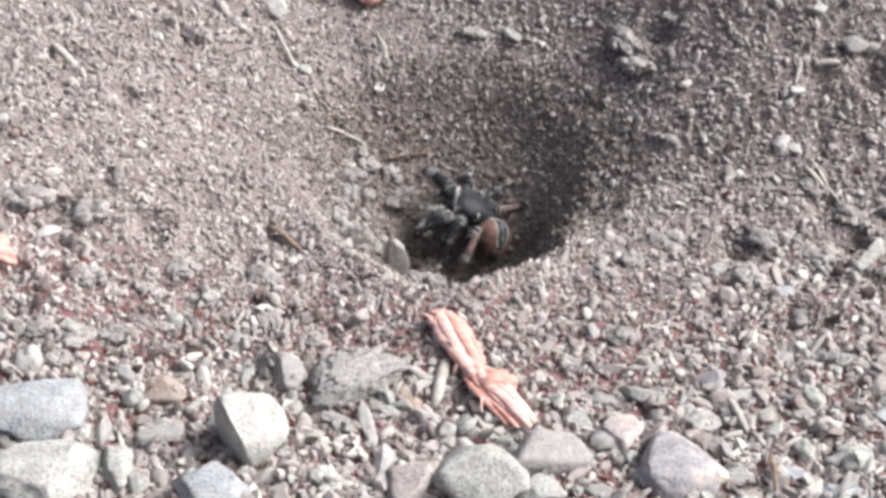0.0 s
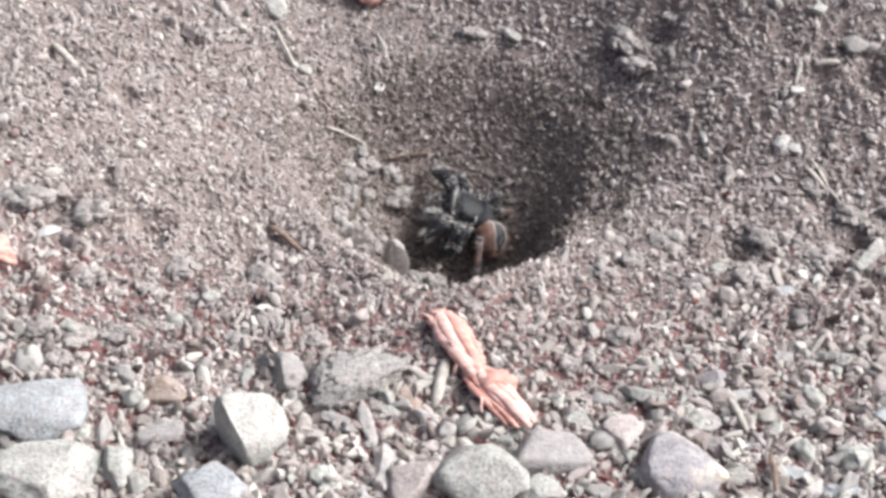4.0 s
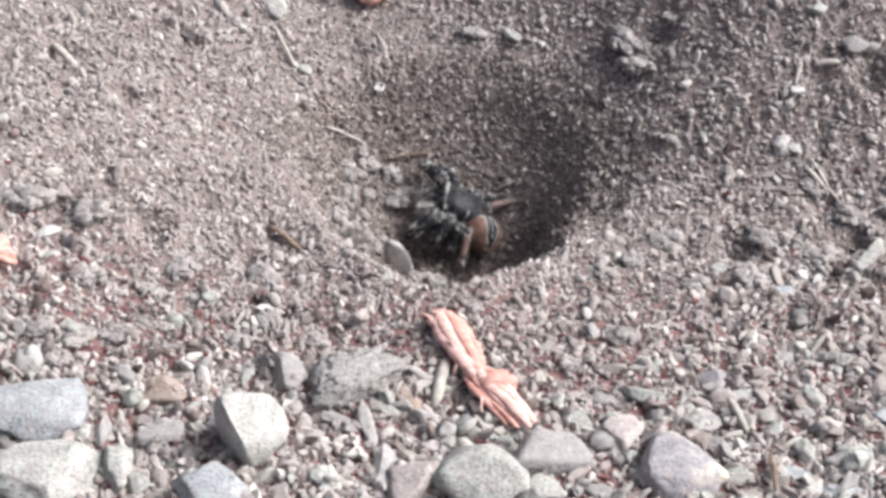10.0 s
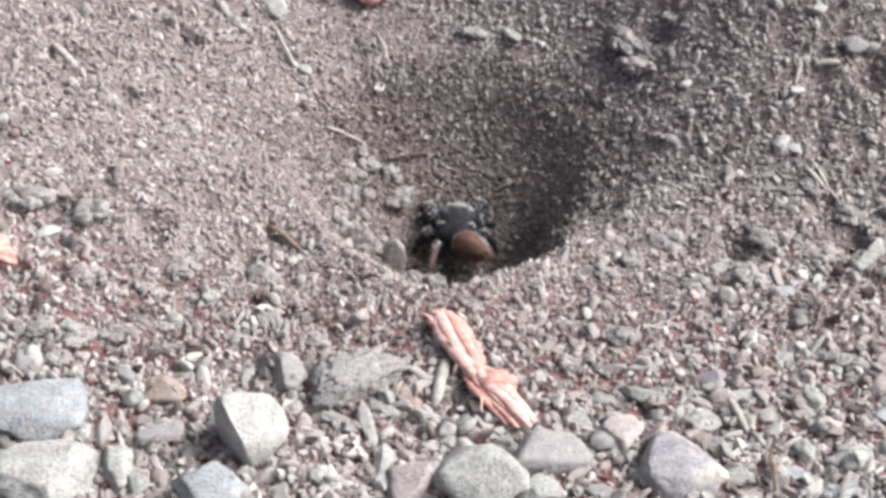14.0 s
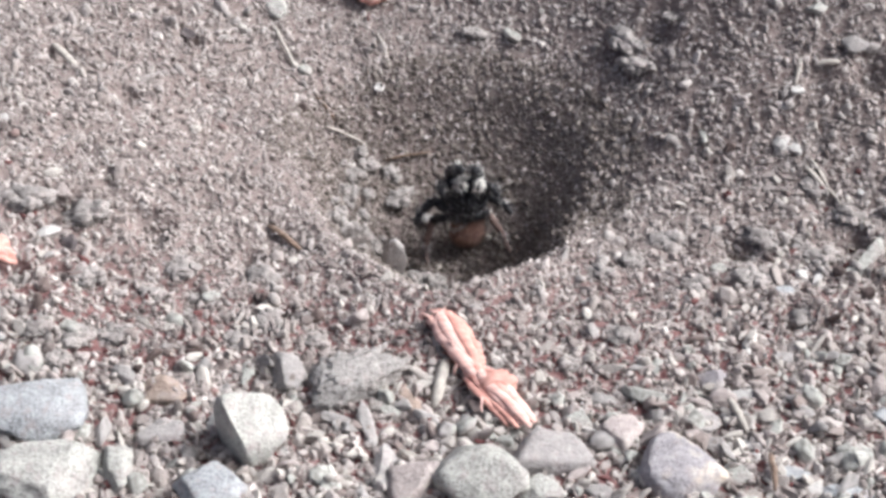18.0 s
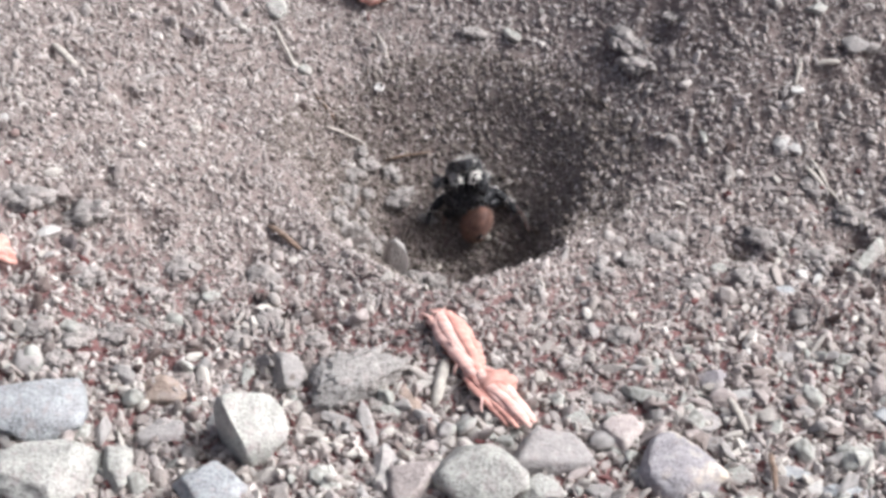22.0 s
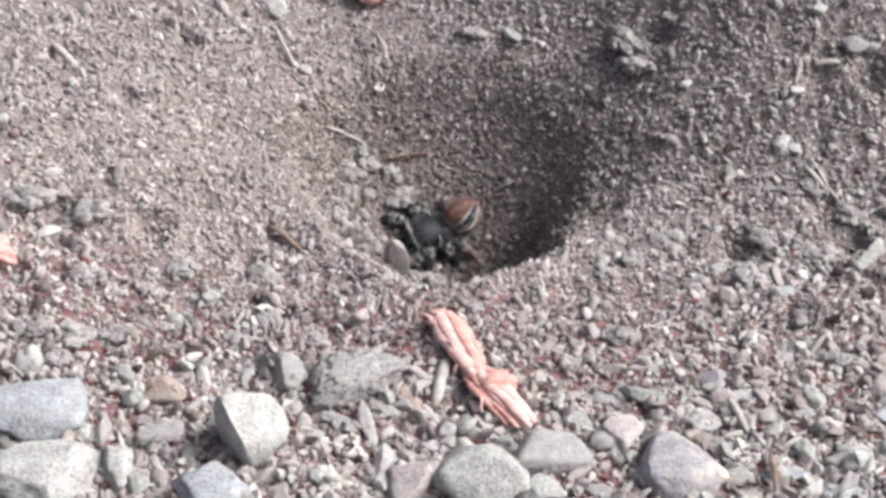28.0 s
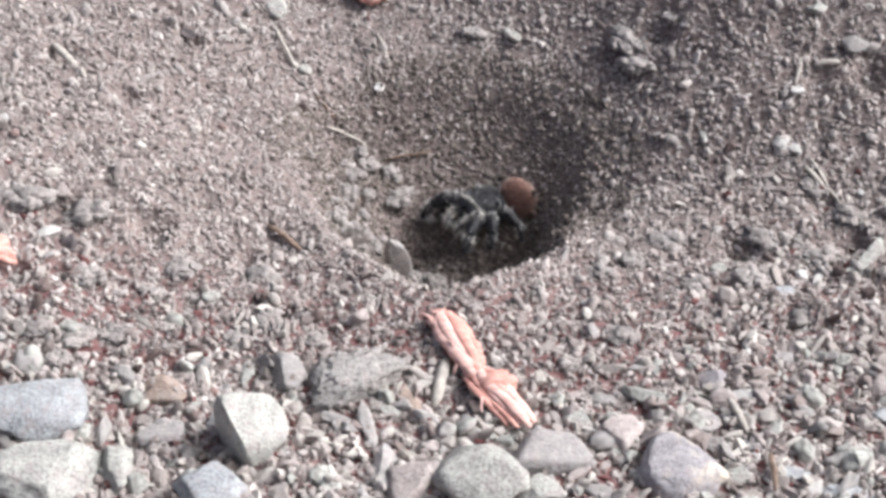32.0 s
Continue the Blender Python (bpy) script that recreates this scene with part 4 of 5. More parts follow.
def spider():
    root = tagged(new("spider"), "small black hairy spider with an orange abdomen, trapped in the pit", "spider")
    bm = egg((0, 0, 0), (1.0, 1.0, 1.0), 4)
    for v in bm.verts:
        p = [math.copysign(abs(c / MM) ** 0.72, c) for c in v.co]
        v.co = Vector((p[0] * 1.95, p[1] * (1.5 - 0.12 * p[0]), p[2] * (1.15 + 0.14 * p[0]))) * MM
    prosoma = part("prosoma", bm, CUTICLE, root, "glossy black front body")

    def ring_of(c, r):
        def spot(rng):
            a = rng.uniform(0, math.tau)
            return (c[0] - 0.1, c[1] + math.cos(a) * r, c[2] + math.sin(a) * r), (0.7, math.cos(a), math.sin(a))
        return spot

    for s in (1, -1):
        for c, r in (((1.85, s * 0.5, 0.3), 0.5), ((1.65, s * 1.12, 0.42), 0.28), ((-0.35, s * 1.3, 0.85), 0.22)):
            part("eye", egg(c, (r, r, r), 3), EYE_BLACK, prosoma, "round black eye")
            part("eye_ring", bristles(60, 7, ring_of(c, r * 1.02), 0.28, thick=0.04), HAIR, prosoma, "pale hairs round the eye")
        part("fang_base", egg((1.95, s * 0.42, -0.85), (0.4, 0.38, 0.62), 3), CUTICLE, prosoma)
        path = [Vector((1.7, s * 0.95, -0.7)), Vector((2.5, s * 1.05, -0.35)), Vector((3.1, s * 0.85, -0.9)), Vector((3.2, s * 0.7, -1.6))]
        palp = part("palp", rod(bmesh.new(), path, [0.26, 0.3, 0.32, 0.2], 8), CUTICLE, root, "short feeler with white hair")

        def palp_hair(rng, path=path):
            k = rng.integers(0, 3)
            d = Vector(rng.normal(size=3)).normalized()
            return path[k].lerp(path[k + 1], rng.uniform()) + d * 0.24, d
        part("palp_hair", bristles(300, 9, palp_hair, 0.6, thick=0.045), HAIR, palp, "dense white hair")

    def brow(rng):
        a = rng.uniform(-1.2, 1.2)
        return (1.45 + 0.3 * math.cos(a), 1.35 * math.sin(a), 0.8 * math.cos(a) + 0.2), (0.6, math.sin(a), 1.0)

    def fur(rng):
        d = rng.normal(size=3)
        d /= np.linalg.norm(d)
        p = np.sign(d) * np.abs(d) ** 0.72
        return (p[0] * 1.9, p[1] * 1.46, p[2] * 1.12), d

    def side_line(rng):
        x, s = rng.uniform(-1.5, 1.3), rng.choice((-1, 1))
        return (x, s * 1.42, 0.1 + rng.uniform(-0.15, 0.15)), (-0.4, s, 0.3)

    part("brow_hair", bristles(100, 1, brow, 0.45), HAIR, prosoma, "pale tuft over the eyes")
    part("side_hair", bristles(70, 2, side_line, 0.4), HAIR, prosoma, "pale hairs along the side")
    def face(rng):
        d = rng.normal(size=3)
        d[2] = -abs(d[2]) if d[0] < 0.4 else d[2]
        d /= np.linalg.norm(d)
        p = np.sign(d) * np.abs(d) ** 0.72
        return (p[0] * 1.92, p[1] * 1.48, p[2] * 1.14), d

    part("body_hair", bristles(2400, 3, fur, 0.5, thick=0.032), BLACK_HAIR, prosoma, "short dark hair")
    part("face_hair", bristles(520, 4, face, 0.5, thick=0.034), ASH_HAIR, prosoma, "ash-grey hair on face and underside")
    # the abdomen hangs at the waist and bends there
    abdomen = part("abdomen", skin(0.0, 1.0, 0, math.tau, 1.0, 26, 36, True), RUST, root, "orange abdomen with a striped back")
    part("back_stripe", skin(0.1, 0.93, -0.37, 0.37, 1.012, 20, 10), CUTICLE, abdomen, "black stripe along the back")
    for a in (-0.4, 0.0, 0.4):
        def line(rng, a=a):
            s = 0.08 + 0.8 * rng.random() ** 1.6
            p = abdomen_point(s, a + rng.normal() * 0.045, 1.014)
            return p, Vector((-1.0, 0.15 * math.sin(a), 0.35))
        part("white_line", bristles(150 if a else 40, int(90 + a * 100), line, 0.34, thick=0.036), HAIR, abdomen, "line of white hair")

    def front_rim(rng):
        a = rng.uniform(-3.1, 3.1)
        return abdomen_point(rng.uniform(0.1, 0.17), a, 1.01), Vector((-0.8, 0.5 * math.sin(a), 0.5 * math.cos(a)))

    def down(rng):
        s, a = rng.uniform(0.05, 0.98), rng.uniform(0.4, math.tau - 0.4)
        return abdomen_point(s, a), Vector((-0.9, 0.7 * math.sin(a), 0.7 * math.cos(a)))

    part("front_rim", bristles(380, 5, front_rim, 0.4, thick=0.045), HAIR, abdomen, "white band at the front")
    part("down", bristles(2400, 6, down, 0.42, thick=0.03), RUST_HAIR, abdomen, "short orange hair")
    for k in range(3):
        part("spinneret", rod(bmesh.new(), [(-4.55, 0.22 * (k - 1), 0.0), (-4.95, 0.26 * (k - 1), -0.1)], [0.16, 0.07], 7), CUTICLE, abdomen)
    legs = []
    for k, (x, reach, thick, fore) in enumerate(((1.15, 5.2, 0.66, 0.95), (0.45, 4.6, 0.56, 0.35), (-0.3, 4.8, 0.46, -0.45), (-1.0, 5.9, 0.36, -1.05))):
        for s in (1, -1):
            out = math.sqrt(max(1.35 - 0.6 * fore * fore, 0.35))
            leg = part("leg", rod(bmesh.new(), [(0, 0, 0), (0.15 * fore, s * 0.35, -0.15)], [0.34, 0.3], 8), CUTICLE, root,
                       "hairy black leg" if k < 3 else "long brownish hind leg")
            leg.location = Vector((x, s * 1.05, -0.75)) * MM
            start = Vector((0.15 * fore, s * 0.35, -0.15))
            knee = Vector((fore * reach * 0.28, s * reach * 0.28 * out, reach * 0.24))
            shin = Vector((fore * reach * 0.54, s * reach * 0.5 * out, -reach * 0.02))
            foot = Vector((fore * reach * 0.66, s * reach * 0.58 * out, -reach * 0.32))
            stuff = SHANK if k == 3 else CUTICLE
            part("femur", rod(bmesh.new(), [start, start.lerp(knee, 0.4), knee], [thick * 0.85, thick * 1.2, thick * 0.85], 9), CUTICLE, leg)
            part("tibia", rod(bmesh.new(), [knee, knee.lerp(shin, 0.2), knee.lerp(shin, 0.75), shin], [thick * s2 for s2 in (0.85, 1.0, 0.95, 0.7)], 9), stuff, leg)
            part("tarsus", rod(bmesh.new(), [shin, shin.lerp(foot, 0.5), shin.lerp(foot, 0.9), foot], [thick * s2 for s2 in (0.7, 0.6, 0.5, 0.25)], 8), stuff, leg)

            def tuft(rng, a=start, b=knee, c=shin, e=foot, thick=thick):
                d = Vector(rng.normal(size=3)).normalized()
                p, q = ((a, b), (b, c), (c, e))[rng.integers(0, 3)]
                return p.lerp(q, rng.uniform(0.05, 1)) + d * thick * 0.7, d
            part("leg_hair", bristles(320, 20 + k, tuft, 0.6, thick=0.03), BLACK_HAIR if k < 3 else GREY_HAIR, leg)

            def band(rng, b=knee, c=shin, e=foot, thick=thick):
                d = Vector(rng.normal(size=3)).normalized()
                return (b.lerp(c, rng.uniform(-0.1, 0.25)) if rng.random() < 0.5 else c.lerp(e, rng.uniform(-0.1, 0.3))) + d * thick * 0.75, d
            part("leg_band", bristles(240 if k == 0 else 110, 40 + k, band, 0.42, thick=0.036), HAIR, leg, "whitish hairs at the joints")
            leg.scale = (1.28, 1.28, 1.28)
            leg.location *= 1.3
            legs.append((leg, s, k))
    # front body and feelers are stout beside the abdomen
    for ob in root.children:
        if ob.name.startswith(("prosoma", "palp")):
            ob.scale = (1.42, 1.42, 1.42)
    abdomen.scale = (1.06, 1.25, 1.08)
    return root, abdomen, legs


SPIDER, ABDOMEN, LEGS = spider()


# ---- what moves ----
def motions():
    walk(SPIDER, [
        (0.0, pose(0.00342, 0.01879, -0.00855, -14, -25, 178)), (0.2, pose(0.00343, 0.01881, -0.00852, -14, -25, 178)),
        (0.4, pose(0.00321, 0.01881, -0.00852, -14, -25, 178)), (0.6, pose(0.00296, 0.01875, -0.00860, -14, -25, 178)),
        (0.8, pose(0.00288, 0.01868, -0.00869, -14, -25, 178)), (0.9, pose(-0.00082, 0.01865, -0.00951, -21, -8, -164)),
        (1.0, pose(-0.00178, 0.01812, -0.01101, -21, 10, -147)), (1.2, pose(-0.00069, 0.01722, -0.01184, -21, 10, -147)),
        (1.4, pose(0.00015, 0.01708, -0.01217, -21, 10, -147)), (1.5, pose(-0.00051, 0.01866, -0.00950, -21, -8, -164)),
        (1.6, pose(0.00160, 0.02036, -0.00800, -14, -25, 178)), (1.8, pose(0.00187, 0.01994, -0.00805, -14, -25, 178)),
        (2.0, pose(0.00305, 0.01861, -0.00877, -14, -25, 178)), (2.2, pose(0.00294, 0.01864, -0.00874, -14, -25, 178)),
        (2.4, pose(0.00283, 0.01866, -0.00871, -14, -25, 178)), (2.6, pose(0.00283, 0.01865, -0.00872, -14, -25, 178)),
        (2.7, pose(-0.00117, 0.01886, -0.00949, -21, -8, -164)), (2.8, pose(-0.00243, 0.01844, -0.01084, -21, 10, -147)),
        (2.9, pose(-0.00128, 0.01891, -0.00943, -21, -8, -164)), (3.0, pose(0.00261, 0.01886, -0.00869, -14, -25, 178)),
        (3.2, pose(0.00252, 0.01854, -0.00886, -14, -25, 178)), (3.4, pose(0.00282, 0.01858, -0.00881, -14, -25, 178)),
        (3.6, pose(0.00318, 0.01865, -0.00872, -14, -25, 178)), (3.8, pose(0.00321, 0.01862, -0.00876, -14, -25, 178)),
        (4.0, pose(0.00318, 0.01858, -0.00882, -14, -25, 178)), (4.2, pose(0.00323, 0.01860, -0.00879, -14, -25, 178)),
        (4.4, pose(0.00334, 0.01865, -0.00872, -14, -25, 178)), (4.6, pose(0.00335, 0.01868, -0.00868, -14, -25, 178)),
        (4.8, pose(0.00325, 0.01865, -0.00872, -14, -25, 178)), (5.0, pose(0.00321, 0.01861, -0.00878, -14, -25, 178)),
        (5.2, pose(0.00329, 0.01862, -0.00876, -14, -25, 178)), (5.4, pose(0.00336, 0.01867, -0.00870, -14, -25, 178)),
        (5.6, pose(0.00333, 0.01870, -0.00866, -14, -25, 178)), (5.8, pose(0.00334, 0.01867, -0.00870, -14, -25, 178)),
        (6.0, pose(0.00346, 0.01862, -0.00876, -14, -25, 178)), (6.2, pose(0.00286, 0.01913, -0.00836, -14, -25, 178)),
        (6.4, pose(0.00213, 0.01991, -0.00808, -14, -25, 178)), (6.6, pose(0.00237, 0.01920, -0.00851, -14, -25, 178)),
        (6.8, pose(0.00237, 0.01885, -0.00871, -14, -25, 178)), (7.0, pose(0.00210, 0.01870, -0.00890, -14, -25, 178)),
        (7.2, pose(0.00281, 0.01864, -0.00874, -14, -25, 178)), (7.4, pose(0.00257, 0.01884, -0.00872, -14, -25, 178)),
        (7.6, pose(0.00144, 0.01918, -0.00877, -14, -25, 178)), (7.8, pose(0.00182, 0.01905, -0.00870, -14, -25, 178)),
        (8.0, pose(0.00214, 0.01888, -0.00867, -14, -25, 178)), (8.2, pose(0.00271, 0.01886, -0.00869, -14, -25, 178)),
        (8.4, pose(0.00204, 0.01920, -0.00850, -14, -25, 178)), (8.6, pose(0.00188, 0.01943, -0.00845, -14, -25, 178)),
        (8.8, pose(0.00198, 0.01943, -0.00845, -14, -25, 178)), (9.0, pose(0.00194, 0.01927, -0.00842, -14, -25, 178)),
        (9.2, pose(0.00211, 0.01928, -0.00840, -14, -25, 178)), (9.4, pose(0.00243, 0.01936, -0.00831, -14, -25, 178)),
        (9.6, pose(0.00245, 0.01936, -0.00829, -14, -25, 178)), (9.8, pose(0.00230, 0.01931, -0.00836, -14, -25, 178)),
        (10.0, pose(0.00216, 0.01923, -0.00846, -14, -25, 178)), (10.2, pose(0.00141, 0.01956, -0.00853, -14, -25, 178)),
        (10.3, pose(0.00118, 0.02032, -0.00864, -11, -25, 167)), (10.4, pose(0.00121, 0.02095, -0.00857, -5, -23, 142)),
        (10.5, pose(0.00133, 0.02140, -0.00846, 0, -20, 119)), (10.6, pose(0.00120, 0.02144, -0.00814, 2, -17, 108)),
        (10.8, pose(0.00091, 0.02133, -0.00829, 2, -17, 108)), (11.0, pose(0.00064, 0.02104, -0.00841, 2, -17, 108)),
        (11.2, pose(0.00057, 0.02117, -0.00849, 2, -17, 108)), (11.4, pose(0.00044, 0.02125, -0.00839, 2, -17, 108)),
        (11.6, pose(0.00047, 0.02131, -0.00831, 2, -17, 108)), (11.8, pose(0.00074, 0.02133, -0.00829, 2, -17, 108)),
        (12.0, pose(0.00103, 0.02109, -0.00835, 2, -17, 108)), (12.2, pose(0.00139, 0.02108, -0.00877, 2, -17, 108)),
        (12.4, pose(0.00161, 0.02079, -0.00890, 2, -17, 108)), (12.6, pose(-0.00035, 0.02209, -0.00779, 2, -17, 108)),
        (12.7, pose(-0.00057, 0.02209, -0.00794, 2, -16, 105)), (12.8, pose(-0.00086, 0.02172, -0.00812, 2, -14, 97)),
        (12.9, pose(-0.00033, 0.02070, -0.00877, 1, -11, 90)), (13.0, pose(0.00029, 0.02016, -0.00946, 1, -10, 87)),
        (13.2, pose(0.00129, 0.01854, -0.01032, 1, -10, 87)), (13.4, pose(0.00156, 0.01826, -0.01083, 1, -10, 87)),
        (13.6, pose(0.00151, 0.01826, -0.01083, 1, -10, 87)), (13.8, pose(0.00160, 0.01825, -0.01085, 1, -10, 87)),
        (14.0, pose(0.00168, 0.01820, -0.01091, 1, -10, 87)), (14.2, pose(0.00167, 0.01784, -0.01073, 1, -10, 87)),
        (14.4, pose(0.00165, 0.01802, -0.01090, 1, -10, 87)), (14.6, pose(0.00167, 0.01817, -0.01096, 1, -10, 87)),
        (14.8, pose(0.00183, 0.01814, -0.01076, -3, -10, 83)), (15.0, pose(0.00199, 0.01811, -0.01066, -12, -11, 72)),
        (15.2, pose(0.00230, 0.01816, -0.01056, -24, -16, 57)), (15.4, pose(0.00268, 0.01783, -0.00999, -37, -26, 39)),
        (15.6, pose(0.00292, 0.01698, -0.00878, -47, -39, 22)), (15.8, pose(0.00293, 0.01627, -0.00755, -54, -53, 5)),
        (16.0, pose(0.00269, 0.01602, -0.00679, -54, -66, -13)), (16.2, pose(0.00263, 0.01561, -0.00609, -45, -74, -34)),
        (16.4, pose(0.00265, 0.01559, -0.00599, -36, -77, -47)), (16.6, pose(0.00266, 0.01562, -0.00595, -36, -77, -47)),
        (16.8, pose(0.00274, 0.01574, -0.00580, -36, -77, -47)), (17.0, pose(0.00276, 0.01591, -0.00582, -36, -77, -47)),
        (17.2, pose(0.00177, 0.01626, -0.00586, -36, -77, -47)), (17.4, pose(0.00083, 0.01681, -0.00605, -36, -77, -47)),
        (17.6, pose(0.00203, 0.01614, -0.00577, -36, -77, -47)), (17.8, pose(0.00235, 0.01622, -0.00568, -36, -77, -47)),
        (18.0, pose(0.00227, 0.01654, -0.00551, -36, -77, -47)), (18.2, pose(0.00363, 0.01599, -0.00548, -36, -77, -47)),
        (18.4, pose(0.00406, 0.01580, -0.00588, -36, -77, -47)), (18.6, pose(0.00376, 0.01519, -0.00642, -36, -77, -47)),
        (18.8, pose(0.00344, 0.01520, -0.00641, -36, -77, -47)), (19.0, pose(0.00321, 0.01518, -0.00644, -36, -77, -47)),
        (19.2, pose(0.00321, 0.01514, -0.00648, -36, -77, -47)), (19.4, pose(0.00312, 0.01510, -0.00654, -36, -77, -47)),
        (19.6, pose(0.00312, 0.01510, -0.00654, -36, -77, -47)), (19.8, pose(0.00323, 0.01514, -0.00648, -36, -77, -47)),
        (20.0, pose(0.00334, 0.01518, -0.00644, -36, -77, -47)), (20.2, pose(0.00328, 0.01512, -0.00651, -36, -77, -47)),
        (20.4, pose(0.00314, 0.01500, -0.00666, -36, -77, -47)), (20.6, pose(0.00310, 0.01494, -0.00675, -36, -77, -47)),
        (20.8, pose(0.00315, 0.01500, -0.00666, -36, -77, -47)), (21.0, pose(0.00308, 0.01493, -0.00634, -36, -77, -47)),
        (21.2, pose(0.00295, 0.01506, -0.00659, -36, -77, -47)), (21.4, pose(0.00292, 0.01491, -0.00678, -36, -77, -47)),
        (21.6, pose(0.00303, 0.01484, -0.00687, -36, -77, -47)), (21.7, pose(0.00274, 0.01587, -0.00656, -28, -78, -57)),
        (21.8, pose(0.00244, 0.01760, -0.00667, -2, -80, -85)), (21.9, pose(0.00278, 0.01924, -0.00709, 24, -79, -114)),
        (22.0, pose(0.00316, 0.02006, -0.00701, 34, -78, -124)), (22.2, pose(0.00435, 0.01944, -0.00708, 34, -78, -124)),
        (22.4, pose(0.00336, 0.01870, -0.00778, 34, -78, -124)), (22.6, pose(0.00304, 0.01848, -0.00806, 34, -78, -124)),
        (22.8, pose(0.00303, 0.01858, -0.00793, 34, -78, -124)), (23.0, pose(0.00297, 0.01880, -0.00790, 34, -78, -124)),
        (23.2, pose(0.00291, 0.01878, -0.00792, 34, -78, -124)), (23.4, pose(0.00282, 0.01870, -0.00802, 34, -78, -124)),
        (23.6, pose(0.00268, 0.01864, -0.00810, 34, -78, -124)), (23.8, pose(0.00265, 0.01866, -0.00808, 34, -78, -124)),
        (24.0, pose(0.00285, 0.01870, -0.00802, 34, -78, -124)), (24.2, pose(0.00300, 0.01876, -0.00795, 34, -78, -124)),
        (24.4, pose(0.00307, 0.01880, -0.00789, 34, -78, -124)), (24.6, pose(0.00300, 0.01881, -0.00789, 34, -78, -124)),
        (24.8, pose(0.00250, 0.01931, -0.00772, 34, -78, -124)), (25.0, pose(0.00210, 0.01986, -0.00751, 34, -78, -124)),
        (25.2, pose(0.00265, 0.01896, -0.00793, 34, -78, -124)), (25.4, pose(0.00245, 0.01962, -0.00758, 34, -78, -124)),
        (25.6, pose(0.00237, 0.01974, -0.00742, 34, -78, -124)), (25.8, pose(0.00227, 0.01982, -0.00765, 29, -75, -122)),
        (26.0, pose(0.00200, 0.01966, -0.00806, 22, -67, -121)), (26.2, pose(0.00144, 0.01946, -0.00881, 14, -55, -123)),
        (26.4, pose(0.00063, 0.01870, -0.00956, 7, -42, -128)), (26.6, pose(-0.00022, 0.01787, -0.01024, -1, -28, -134)),
        (26.8, pose(-0.00098, 0.01765, -0.01104, -10, -16, -141)), (27.0, pose(-0.00165, 0.01744, -0.01137, -17, -7, -148)),
        (27.2, pose(-0.00224, 0.01765, -0.01159, -23, -1, -153)), (27.4, pose(-0.00249, 0.01762, -0.01156, -26, 1, -155)),
        (27.6, pose(-0.00235, 0.01759, -0.01161, -26, 1, -155)), (27.8, pose(-0.00199, 0.01767, -0.01151, -26, 1, -155)),
        (28.0, pose(-0.00183, 0.01777, -0.01138, -26, 1, -155)), (28.2, pose(-0.00280, 0.01793, -0.01132, -25, 7, -148)),
        (28.4, pose(-0.00145, 0.01697, -0.01199, -16, 24, -127)), (28.6, pose(-0.00157, 0.01698, -0.01197, -16, 24, -127)),
        (28.8, pose(-0.00210, 0.01724, -0.01164, -16, 24, -127)), (29.0, pose(-0.00268, 0.01768, -0.01132, -16, 24, -127)),
        (29.2, pose(-0.00332, 0.01768, -0.01132, -16, 24, -127)), (29.4, pose(-0.00211, 0.01770, -0.01129, -16, 24, -127)),
        (29.6, pose(-0.00198, 0.01773, -0.01126, -16, 24, -127)), (29.8, pose(-0.00332, 0.01778, -0.01079, -16, 24, -127)),
        (30.0, pose(-0.00410, 0.01799, -0.01052, -16, 24, -127)), (30.2, pose(-0.00299, 0.01878, -0.01040, -16, 24, -127)),
        (30.4, pose(-0.00262, 0.01885, -0.01031, -16, 24, -127)), (30.6, pose(-0.00260, 0.01881, -0.01037, -16, 24, -127)),
        (30.8, pose(-0.00272, 0.01871, -0.01050, -16, 24, -127)), (31.0, pose(-0.00168, 0.01965, -0.01018, -16, 24, -127)),
        (31.2, pose(0.00057, 0.01891, -0.01064, -16, 24, -127)), (31.3, pose(0.00087, 0.01916, -0.01044, -17, 23, -122)),
        (31.4, pose(0.00117, 0.01927, -0.01012, -17, 23, -116)), (31.5, pose(0.00242, 0.01905, -0.01016, -17, 23, -116)),
        (31.6, pose(0.00366, 0.01871, -0.01011, -17, 23, -116)), (31.7, pose(0.00389, 0.01970, -0.00915, -9, 5, -129)),
        (31.8, pose(0.00389, 0.02003, -0.00766, 3, -11, -145)), (32.0, pose(0.00509, 0.01871, -0.00789, 3, -11, -145))])
